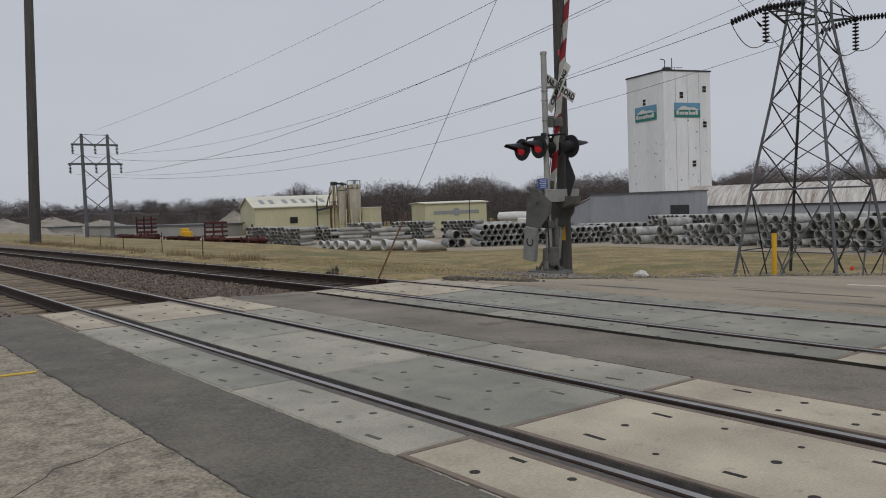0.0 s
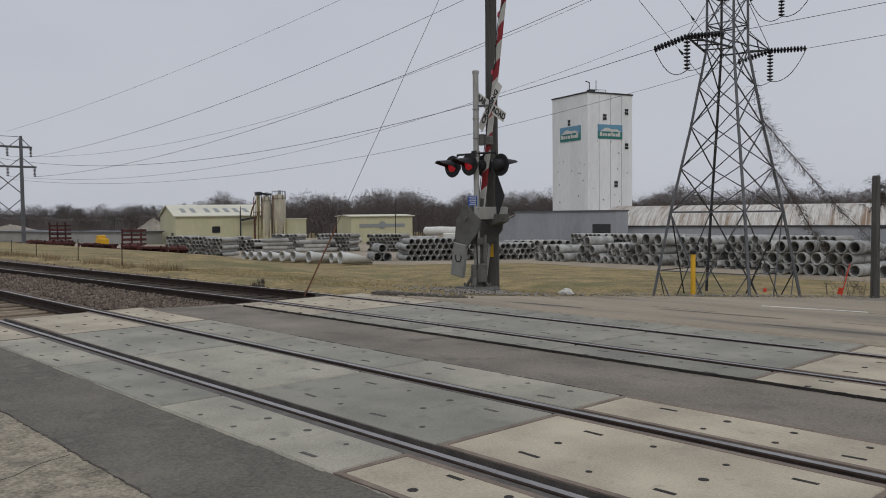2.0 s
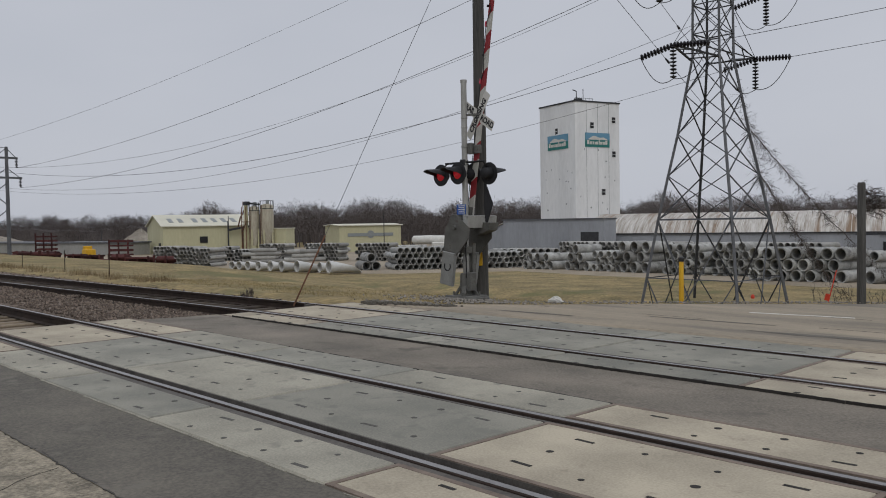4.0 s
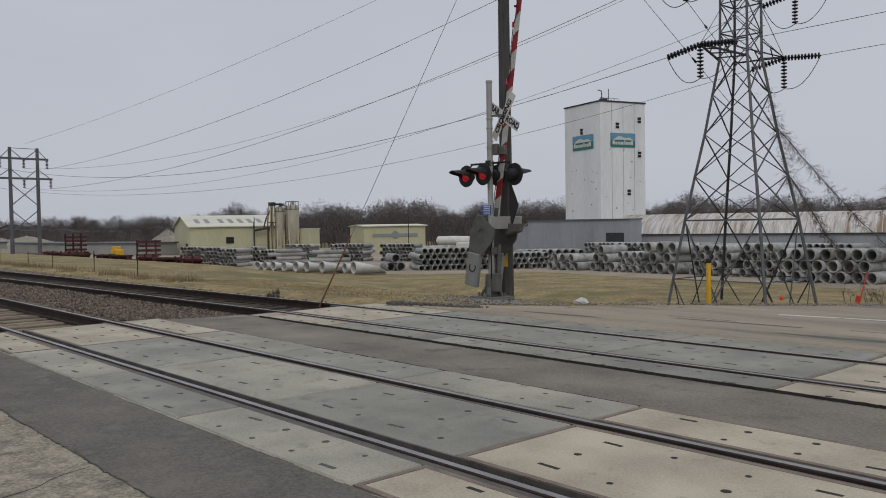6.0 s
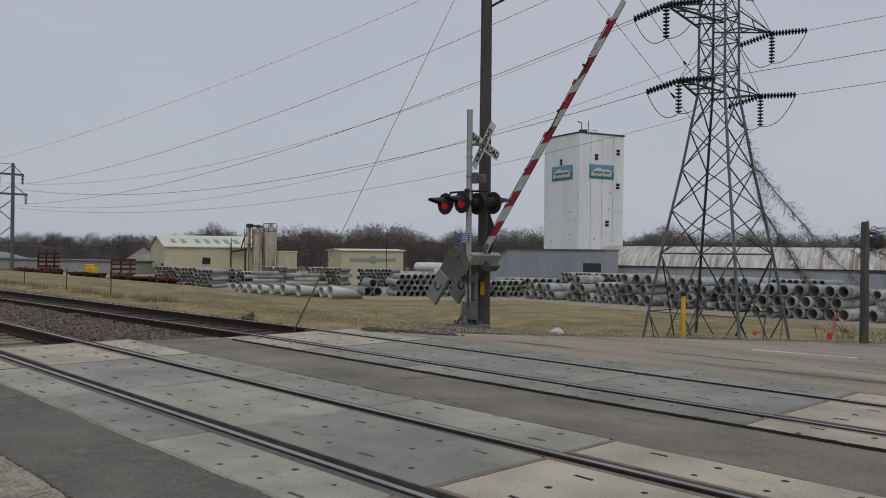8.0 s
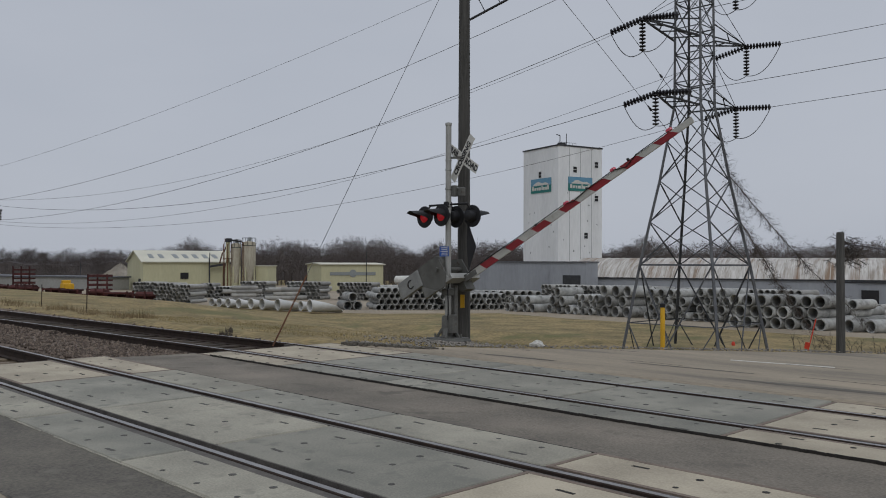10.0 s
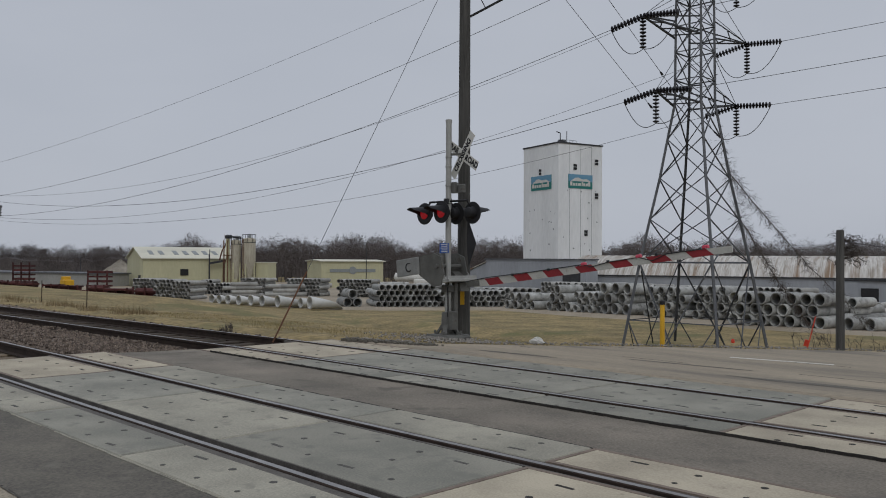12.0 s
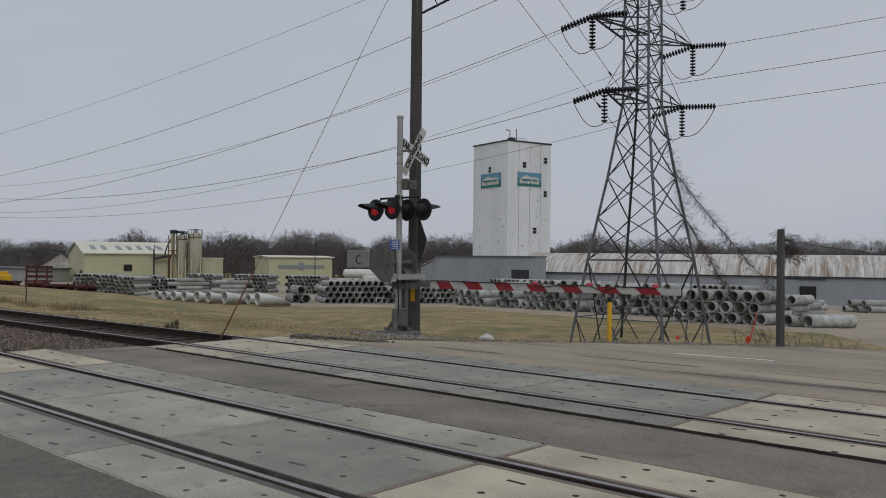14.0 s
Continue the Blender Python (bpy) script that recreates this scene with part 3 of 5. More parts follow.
bx = [TRACK_END + 0.15 - 0.4 * k for k in range(80)] + [-50, -60, -80, -120, -220]
strip("ballast_bed", sorted(bx), [-3.0 + 0.25 * k for k in range(43)], bed, BALLAST, "brown crushed stone ballast between the tracks", "ballast")
stones = Geo()
rnd = random.Random(11)
for k in range(15000):
    x = TRACK_END - 0.05 - 30 * rnd.random() ** 1.5
    y = rnd.uniform(2.1, 4.6) + (track_shift(x) * 0.6) if rnd.random() < 0.75 else rnd.uniform(-1.0, 7.2)
    if rnd.random() < 0.15 and x > -20:
        y = rnd.uniform(1.6, 4.4)
    r = rnd.uniform(0.016, 0.045)
    c = Vector((x, y, bed(x, y) + r * 0.3))
    if abs(y) < 0.06 or abs(y - 1.505) < 0.06:
        continue
    e = [Vector((rnd.uniform(0.6, 1.2) * r, 0, 0)), Vector((0, rnd.uniform(0.6, 1.2) * r, 0)), Vector((0, 0, rnd.uniform(0.5, 1.0) * r))]
    q = Euler((rnd.uniform(0, 6), rnd.uniform(0, 6), rnd.uniform(0, 6))).to_matrix()
    vs = [c + q @ (e[i] * sgn) for i in range(3) for sgn in (1, -1)]
    stones.add(vs, [(0, 2, 4), (2, 1, 4), (1, 3, 4), (3, 0, 4), (2, 0, 5), (1, 2, 5), (3, 1, 5), (0, 3, 5)])
tagged(part("ballast_stones", stones, BALLAST), "loose brown crushed ballast stones", "ballast", kind="stuff")

# ---- crossing signal with gate ----
MAST = (-13.38, 10.33)
mz = ground_z(MAST[1])
signal = thing("crossing_signal", "silver railroad crossing signal mast with flashing lights and gate", "crossing signal", pose(MAST[0], MAST[1], mz))
g = Geo().lathe([(0.075, 0.45), (0.075, 1.2), (0.068, 1.25), (0.068, 5.06), (0.078, 5.065), (0.078, 5.12), (0.055, 5.13)], 14)
for z in (3.15, 3.55, 4.0, 4.22):
    g.lathe([(0.068, z), (0.082, z + 0.005), (0.082, z + 0.03), (0.068, z + 0.035)], 14)
part("mast", g, SILVER, signal, smooth=True)
g = Geo().lathe([(0.19, 0.0), (0.19, 0.10), (0.16, 0.12), (0.15, 0.55), (0.13, 0.6)], 10)
for a in range(4):
    x, y = 0.26 * math.cos(a * 1.571 + 0.5), 0.26 * math.sin(a * 1.571 + 0.5)
    g.beam((x * 0.5, y * 0.5, 0.30), (x * 1.1, y * 1.1, 0.06), 0.10, 0.05)
    g.tube((x * 1.2, y * 1.2, -0.05), (x * 1.2, y * 1.2, 0.17), 0.022)
g.box((0, 0, 0.06), (0.72, 0.72, 0.05), bevel=0.02)
part("cast_base", g, GATE_GREY, signal, smooth=True)
part("foundation", Geo().box((0, 0, -0.05), (0.80, 0.80, 0.22), bevel=0.04), GATE_GREY, signal, "dirty dark concrete foundation")
part("junction_box", Geo().box((0.22, -0.05, 0.42), (0.16, 0.2, 0.42), bevel=0.02), GATE_GREY, signal)
part("rear_post", Geo().tube((0.12, 0.13, 0.1), (0.12, 0.13, 1.3), 0.055, n=10), GATE_GREY, signal)
part("conduit", Geo().path([(0.1, -0.1, 0.5), (0.14, -0.14, 0.9), (0.10, -0.12, 1.15), (0.08, -0.06, 1.35)], 0.018), BLACK, signal)

# crossbuck, blades face down the road; the reverse is seen too
def blade(turn, words, off):
    m = pose(0.33, off + 0.23, 4.27, 0, 0, -8) @ pose(0, 0, 0, 90, 0, 0) @ pose(0, 0, 0, 0, 0, turn)
    ob = part("crossbuck_blade", Geo().box((0, 0, 0), (1.22, 0.225, 0.006), bevel=0.0), WHITE_PAINT, signal, "white crossbuck blade with black lettering", m=m)
    for txt, x in words:
        cu = bpy.data.curves.new("lettering", "FONT")
        cu.body, cu.size, cu.align_x, cu.align_y, cu.extrude, cu.resolution_u = txt, 0.185, "CENTER", "CENTER", 0.001, 3
        cu.offset = 0.009
        tmp = bpy.data.objects.new("tmp", cu)
        scene.collection.objects.link(tmp)
        me = bpy.data.meshes.new_from_object(tmp.evaluated_get(bpy.context.evaluated_depsgraph_get()))
        bpy.data.objects.remove(tmp)
        me.materials.clear()
        me.materials.append(BLACK)
        t = new("lettering", me)
        t.parent = ob
        t.matrix_basis = pose(x, 0, 0.0045)
    return ob


blade(52, (("CROSSING", 0.0),), -0.10)
blade(-30, (("RAIL", -0.36), ("ROAD", 0.36)), -0.085)
part("crossbuck_bracket", Geo().beam((0.0, 0.0, 4.30), (0.40, 0.17, 4.30), 0.05), GATE_GREY, signal)
part("relay_box", Geo().box((0.12, 0.08, 3.52), (0.14, 0.12, 0.26), bevel=0.02), GATE_GREY, signal)
part("bell", Geo().box((0.30, 0.13, 3.5), (0.22, 0.10, 0.2), bevel=0.03), GATE_GREY, signal)

# flashing light units
def flasher(x, y, z, yaw, lit):
    m = pose(x, y, z, 0, 0, yaw) @ pose(0, 0, 0, 90, 0, 0)
    disc = part("flasher_background", Geo().lathe([(0.10, -0.02), (0.255, -0.012), (0.26, 0.0), (0.255, 0.012), (0.15, 0.014)], 28), BLACK, signal, "black round signal background", smooth=True, m=m)
    part("lamp_housing", Geo().lathe([(0.07, -0.20), (0.12, -0.17), (0.15, -0.02), (0.15, 0.02)], 20), BLACK, disc, smooth=True)
    part("lens", Geo().lathe([(0.142, 0.012), (0.12, 0.03), (0.06, 0.045), (0.01, 0.05)], 20), LENS_LIT if lit else LENS_DIM, disc, "glowing red signal lens" if lit else "unlit dark red signal lens", smooth=True)
    hood = Geo()
    n = 14
    for k in range(n + 1):
        a = radians(-20 + 220 * k / n)
        c, s = math.cos(a), math.sin(a)
        d = 0.46 * min(1.0, max(0.06, (math.sin(a) - 0.05) / 0.6))
        hood.v += [(0.155 * c, 0.155 * s, 0.012), (0.148 * c, 0.148 * s - 0.03, 0.012 + d), (0.163 * c, 0.163 * s, 0.012), (0.156 * c, 0.156 * s - 0.03, 0.012 + d)]
    for k in range(n):
        a, b = 4 * k, 4 * k + 4
        hood.f += [(a, b, b + 1, a + 1), (a + 3, b + 3, b + 2, a + 2), (a + 1, b + 1, b + 3, a + 3)]
    part("hood", hood, BLACK, disc, smooth=True)


flasher(-0.60, -0.20, 2.92, 0, True)
flasher(-0.03, -0.20, 2.94, 0, True)
flasher(0.06, 0.20, 2.92, 180, False)
flasher(0.59, 0.20, 2.92, 180, False)
g = Geo().tube((-0.62, -0.02, 3.20), (0.61, 0.02, 3.20), 0.025, n=8)
for x, y in ((-0.60, -0.14), (-0.03, -0.14), (0.06, 0.14), (0.59, 0.14)):
    g.tube((x, 0, 3.20), (x, y, 3.06), 0.02, n=6)
g.box((-0.02, 0, 3.20), (0.16, 0.16, 0.14), bevel=0.02)
part("lamp_crossarm", g, BLACK, signal, smooth=True)
# small blue emergency sign with unreadable lines
m = pose(-0.05, -0.085, 2.1, 0, 0, 20)
ob = part("information_sign", Geo().box((0, 0, 0), (0.235, 0.006, 0.235), bevel=0.0), BLUE, signal, "small blue notice sign", m=m)
g = Geo()
for k, w in enumerate((0.17, 0.14, 0.18, 0.12, 0.16)):
    g.box((0, -0.005, 0.085 - 0.042 * k), (w, 0.003, 0.016))
part("notice_lines", g, WHITE_PAINT, ob)

# gate mechanism
g = Geo().box((-0.24, 0.02, 1.60), (0.36, 0.36, 0.50), bevel=0.05)
g.lathe([(0.16, -0.17), (0.18, -0.15), (0.18, 0.15), (0.16, 0.17)], 14, pose(-0.24, 0.02, 1.82, 90, 0, 0))
part("gate_mechanism", g, GATE_GREY, signal, "weathered grey gate mechanism housing", smooth=False)
part("access_cover", Geo().box((-0.24, -0.175, 1.58), (0.26, 0.02, 0.32), bevel=0.008), GATE_GREY, signal)
part("terminal_box", Geo().box((-0.02, 0.16, 0.85), (0.14, 0.16, 0.5), bevel=0.02), GATE_GREY, signal)
part("clamp", Geo().box((0, 0, 1.15), (0.24, 0.24, 0.16), bevel=0.02), GATE_GREY, signal)
part("side_light_shield", Geo().extrude([(0, 0), (0.05, -0.55), (0.23, 0.02), (0.02, 0.62)], pose(0.36, 0.25, 2.2, 90, 0, 30), 0.01), BLACK, signal)

# the arm turns about this axis; its own x axis runs along the arm
PIVOT = Vector((-0.10, 0.15, 1.18))
arm = part("gate_arm", Geo().box((0.78, 0, 0), (0.42, 0.05, 0.13), bevel=0.01).beam((0.60, 0, 0.05), (0.95, 0, 0.0), 0.06, 0.05), GATE_GREY, signal, "red and white striped gate arm")
s0, s1, pitch = 0.80, 7.10, 0.42
x, k = s0, 0
while x < s1 - 0.05:
    e = min(x + pitch, s1)
    h1, h2 = 0.085 - 0.025 * (x - s0) / (s1 - s0), 0.085 - 0.025 * (e - s0) / (s1 - s0)
    sl = 0.07
    red = k % 2 == 1 and k < 14
    o0, o1 = (0 if x == s0 else sl), (0 if e == s1 else sl)
    vs = [(x + o0, yy, -h1) for yy in (-0.016, 0.016)] + [(e + o1, yy, -h2) for yy in (-0.016, 0.016)] + [(e - o1, yy, h2) for yy in (-0.016, 0.016)] + [(x - o0, yy, h1) for yy in (-0.016, 0.016)]
    g = Geo().add(vs, [(0, 2, 4, 6), (1, 7, 5, 3), (0, 1, 3, 2), (4, 5, 7, 6), (0, 6, 7, 1), (2, 3, 5, 4)])
    part("red_stripe" if red else "white_stripe", g, RED_PAINT if red else DIRTY_WHITE, arm)
    x, k = e, k + 1
PINK = glow("arm_lamp_lens", (1.0, 0.05, 0.1), 0.03, (0.40, 0.05, 0.08))
for xx in (3.9, 5.2, 6.6):
    part("arm_lamp", Geo().box((xx, 0, 0.105), (0.13, 0.08, 0.06), bevel=0.02), PINK, arm, "small red arm lamp")
for xx in (2.0, 3.0, 4.5, 5.6):
    part("cable_clip", Geo().box((xx, -0.02, 0.085), (0.05, 0.06, 0.05), bevel=0.01), BLACK, arm)
part("arm_cable", Geo().path([(0.2, -0.03, 0.06), (1.3, -0.03, 0.10), (2.6, -0.03, 0.085), (3.9, -0.03, 0.09), (4.1, -0.03, 0.02), (4.5, -0.03, 0.07), (5.2, -0.03, 0.08), (5.5, -0.035, -0.02), (5.8, -0.03, 0.07), (6.6, -0.03, 0.075)], 0.010), BLACK, arm)

# yoke and counterweights, turning on the mechanism's shaft; their own x axis runs along the arm
CW_GREY = material("chalky_grey_paint", (0.24, 0.245, 0.235), (0.16, 0.162, 0.155), 0.7, scale=4, fine=50)
SHAFT = Vector((-0.05, 0.0, 1.68))
yoke = part("gate_yoke", Geo().box((0.19, 0.18, -0.36), (0.28, 0.96, 0.07), bevel=0.012).box((0.30, 0.18, -0.32), (0.03, 0.96, 0.12)).box((0.08, 0.18, -0.32), (0.03, 0.96, 0.12)), SILVER, signal, "pale steel gate arm yoke")
for sy in (-0.28, 0.55):
    part("yoke_side", Geo().beam((-0.04, sy, 0.06), (0.20, sy, -0.34), 0.02, 0.07), SILVER, yoke)
part("yoke_shaft", Geo().tube((0, -0.36, 0), (0, 0.60, 0), 0.05, n=10), GATE_GREY, yoke)
part("arm_socket", Geo().extrude([(-0.06, -0.12), (0.16, -0.30), (0.20, -0.62), (0.02, -0.60), (-0.14, -0.30)], pose(0, 0.50, 0, 90, 0, 0), 0.30), GATE_GREY, yoke, "dark weathered arm socket")
for sy in (-0.31, 0.46):
    part("counterweight_arm", Geo().extrude([(0.20, -0.20), (0.14, 0.20), (-0.10, 0.32), (-0.62, 0.30), (-0.66, -0.12), (-0.20, -0.46), (0.06, -0.46)], pose(0, sy + 0.03, 0, 90, 0, 0), 0.03), GATE_GREY, yoke, "dark weathered steel counterweight arm")
    weight = part("counterweight", Geo().box((-0.99, sy, 0.085), (0.78, 0.09, 0.41), bevel=0.015), CW_GREY, yoke, "pale grey counterweight plate with a dark letter")
    hook = [(-0.93 + 0.10 * math.cos(radians(a)), sy - 0.05, 0.07 + 0.10 * math.sin(radians(a))) for a in range(60, 311, 25)]
    part("painted_letter", Geo().path(hook, 0.014, 4), BLACK, weight)



def yoke_pose(deg):
    return pose(SHAFT.x, SHAFT.y, SHAFT.z, 0, deg - 90, 0)


def arm_pose(deg):
    """deg: 0 upright, 90 lowered across the lane."""
    return pose(PIVOT.x, PIVOT.y, PIVOT.z, 0, deg - 90, 0)


# ---- utility pole with its guy and lamp bracket ----
PX, PY = -13.67, 11.16
pole = thing("utility_pole", "tall dark weathered wooden utility pole behind the signal", "utility pole", pose(PX, PY, ground_z(PY)))
part("pole", Geo().lathe([(0.165, -0.3), (0.16, 0.5), (0.15, 3), (0.125, 10.2), (0.10, 10.22)], 16), WOOD_POLE, pole, smooth=True)
part("marker_tag", Geo().box((0.10, -0.15, 0.95), (0.10, 0.02, 0.32), pose(0, 0, 0, 0, 0, 35)), YELLOW, pole, "yellow pole marker strip")
g = Geo()
A, B, C = Vector((0.08, 0.1, 7.85)), Vector((1.9, 1.5, 9.0)), Vector((0.08, 0.1, 8.35))
g.tube(A, B, 0.03, n=6).tube(C, B, 0.025, n=6)
for k in range(1, 6):
    g.tube(A.lerp(B, k / 6), C.lerp(B, (k - 0.5) / 6), 0.012, n=5)
part("lamp_bracket", g, BLACK, pole, "dark trussed lamp bracket")
guy_a, guy_b = Vector((-13.88, 5.85, -0.12)), Vector((PX, PY, 9.35))
guy = thing("guy_wire", "steel guy wire with a rusty guard at its anchor", "guy wire", pose(0, 0, 0))
part("strand", Geo().tube(guy_a, guy_b, 0.006, n=5), WIRE, guy)
part("guard", Geo().tube(guy_a, guy_a.lerp(guy_b, 0.15), 0.017, n=6), RUST, guy, "rusty brown guy guard")

# ---- lattice transmission tower ----
TX, TY = -18.7, 31.8
tower = thing("transmission_tower", "tall grey galvanised steel lattice transmission tower", "transmission tower", pose(TX, TY, 0))
LEVELS = [(-3.1, 2.45), (1.45, 1.80), (3.45, 1.47), (5.35, 1.15), (7.15, 0.90), (8.85, 0.655), (9.9, 0.65), (11.2, 0.64), (12.4, 0.63), (13.6, 0.62), (14.9, 0.61), (16.2, 0.60), (17.5, 0.4), (19.5, 0.08)]


def bars(name, g, mat, parent, label=""):
    """Each angle bar collected in g becomes a part of its own."""
    for k in range(len(g.v) // 12):
        one = Geo()
        one.v = g.v[12 * k:12 * k + 12]
        one.f = [tuple(i - 12 * k for i in f) for f in g.f[8 * k:8 * k + 8]]
        part(name, one, mat, parent, label)


CORNER = [(1, -1), (1, 1), (-1, 1), (-1, -1)]


def tower_corner(c, z):
    h = float(np.interp(z, [a for a, b in LEVELS], [b for a, b in LEVELS]))
    return Vector((CORNER[c % 4][0] * h, CORNER[c % 4][1] * h, z))


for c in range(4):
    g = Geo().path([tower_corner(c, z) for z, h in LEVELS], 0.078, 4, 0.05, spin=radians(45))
    # The leg farthest from the camera gets the dark copy: shade put into colour.
    part("leg", g, GALV_DARK if c == 2 else GALV, tower, "far steel corner leg, coloured darker for shade" if c == 2 else "grey steel corner leg")
for c in range(4):
    g = Geo()
    for i in range(len(LEVELS) - 2):
        z0, z1 = LEVELS[i][0], LEVELS[i + 1][0]
        w = 0.048 if i < 5 else 0.038
        if i == 0:
            for cc, oc in ((c, c + 1), (c + 1, c)):
                foot = tower_corner(cc, z0).lerp(tower_corner(oc, z0), 0.62)
                g.angle(tower_corner(cc, z1), foot, 0.06)
                knee = tower_corner(cc, z0 + 1.9)
                g.angle(knee, tower_corner(cc, z0).lerp(tower_corner(oc, z0), 0.28), 0.045)
            g.angle(tower_corner(c, z0 + 1.9), tower_corner(c + 1, z0 + 1.9), 0.045)
        else:
            g.angle(tower_corner(c, z0), tower_corner(c + 1, z1), w)
            g.angle(tower_corner(c + 1, z0), tower_corner(c, z1), w)
        if i == 0 or i > 4:
            g.angle(tower_corner(c, z1), tower_corner(c + 1, z1), 0.075 if i == 0 else 0.05)
    # Braces of the two back faces are coloured darker to stand for shade.
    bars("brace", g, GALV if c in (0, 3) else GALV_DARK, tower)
g = Geo()
for k in range(16):
    p = tower_corner(1, 6 + k * 0.6)
    g.tube(p, p + Vector((0.16, 0.0, 0)), 0.012, n=5)
part("climbing_pegs", g, GALV_DARK, tower)


def insulator(name_label, p, q, parent):
    p, q = Vector(p), Vector(q)
    a = q - p
    n = max(6, int(a.length / 0.146))
    g = Geo().tube(p, q, 0.025, n=5)
    rot = a.to_track_quat("Z", "Y").to_matrix().to_4x4()
    for k in range(n):
        c = p + a * ((k + 0.5) / n)
        g.lathe([(0.05, -0.05), (0.14, -0.025), (0.15, 0.01), (0.06, 0.05)], 9, Matrix.Translation(c) @ rot)
    return part("insulator_string", g, INSULATOR, parent, name_label, smooth=True)


HF = Vector((-88.4, 20.6, 0))
wires = []
ARMS = [(9.05, 3.0), (12.2, 3.88), (15.3, 3.0)]
for z, half in ARMS:
    for s in (-1, 1):
        tip = Vector((0.14 * s * half + 0.1, 0.99 * s * half + 0.1, z + 0.02))
        g = Geo()
        for c in ((0, 3) if s < 0 else (1, 2)):
            g.angle(tower_corner(c, z - 0.35), tip, 0.075)
            g.angle(tower_corner(c, z + 0.45), tip, 0.06)
            g.angle(tower_corner(c, z + 1.9), tip, 0.025)
            g.angle(tower_corner(c, z - 0.35).lerp(tip, 0.5), tower_corner(c, z + 0.45).lerp(tip, 0.4), 0.04)
        p1, p2 = (tower_corner(0 if s < 0 else 1, z - 0.35), tower_corner(3 if s < 0 else 2, z - 0.35))
        for f in (0.0, 0.3, 0.6):
            g.angle(p1.lerp(tip, f), p2.lerp(tip, f + 0.15), 0.05)
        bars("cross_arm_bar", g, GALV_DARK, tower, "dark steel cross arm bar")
        left_end, right_end = tip + Vector((-1.56, -0.13, -0.33)), tip + Vector((1.62, 0.23, -0.10))
        hang = tip + Vector((0, 0, -1.44))
        insulator("dark string insulator", tip, left_end, tower)
        insulator("dark string insulator", tip, right_end, tower)
        insulator("dark string insulator", tip, hang, tower)
        pts = []
        for k in range(21):
            u = k / 20
            v = u * 2 if u < 0.5 else 2 - u * 2
            end = left_end if u < 0.5 else right_end
            p = end.lerp(hang, v)
            p.z = end.z + (hang.z - end.z) * (1 - (1 - v) ** 2.3) - 0.26 * math.sin(v * math.pi) * (1.0 if u < 0.5 else 0.4)
            pts.append(p)
        part("jumper_wire", Geo().path(pts, 0.018), WIRE, tower)
        wires.append((left_end + Vector((TX, TY, 0)), right_end + Vector((TX, TY, 0)), z, s))

# ---- H-frame pole structure far along the line ----
hz = -1.05
hframe = thing("h_frame_pylon", "distant dark wooden H-frame power pole structure", "power pole", pose(HF.x, HF.y, 0))
span = Vector((-0.3, 2.6, 0)) / 2
for s in (-1, 1):
    part("pole", Geo().lathe([(0.20, hz - 0.3), (0.15, 9.6), (0.1, 9.65)], 10, Matrix.Translation(span * s)), HAZY_STEEL, hframe, smooth=True)
for z, ext in ((8.55, 1.7), (6.6, 2.3)):
    d = span.normalized()
    part("crossarm", Geo().beam(-d * (span.length + ext * 0.62), d * (span.length + ext * 0.62), 0.14, 0.2).add([], []), HAZY_STEEL, hframe, m=pose(0, 0, z))
    g = Geo()
    for s in (-1, 1):
        for e in (span.length + ext * 0.55, 0.15):
            g.tube(span * s + Vector((0, 0, z + 0.95)), d * (s * e) + Vector((0, 0, z)), 0.04, n=5)
    part("arm_brace", g, HAZY_STEEL, hframe)
    for s in (-1, 0, 1):
        p = d * (s * (span.length + ext * 0.55)) + Vector((0, 0, z - 0.1))
        insulator("small hanging insulator", p, p + Vector((0, 0, -0.85)), hframe)
        wires.append((p + Vector((HF.x, HF.y, -0.85)), None, z, s))
g = Geo()
for z0, z1 in ((6.1, 3.9), (3.5, 1.3)):
    g.tube(span + Vector((0, 0, z0)), -span + Vector((0, 0, z1)), 0.05, n=5).tube(-span + Vector((0, 0, z0)), span + Vector((0, 0, z1)), 0.05, n=5)
part("cross_brace", g, HAZY_STEEL, hframe)
part("top_tie", Geo().tube(span + Vector((0, 0, 9.55)), -span + Vector((0, 0, 9.55)), 0.03, n=5), HAZY_STEEL, hframe)


def sagging(a, b, sag, n=24):
    return [a.lerp(b, k / n) + Vector((0, 0, -4 * sag * (k / n) * (1 - k / n))) for k in range(n + 1)]


def power_line(a, b, sag, r, label="thin grey overhead conductor"):
    ob = part("power_line", Geo().path(sagging(a, b, sag), r, 5), WIRE)
    return tagged(ob, label, "power line", "overhead conductors")


far_ends = [w[0] for w in wires[6:]]
pair = {(9.05, -1): (0, 2.7), (9.05, 1): (3, 2.75), (12.2, -1): (5, 1.75), (12.2, 1): (4, 3.15), (15.3, -1): (2, 1.6), (15.3, 1): (1, 3.15)}
for a, b, z, s in wires[:6]:
    end, sag = pair[(z, s)]
    power_line(a, far_ends[end], sag, 0.014 if s < 0 else 0.010)
    power_line(b, b + Vector((60, 14, 6.9)), 0.8, 0.012)
power_line(Vector((TX, TY, 19.5)), HF + Vector((0, 0, 10)), 1.2, 0.010)

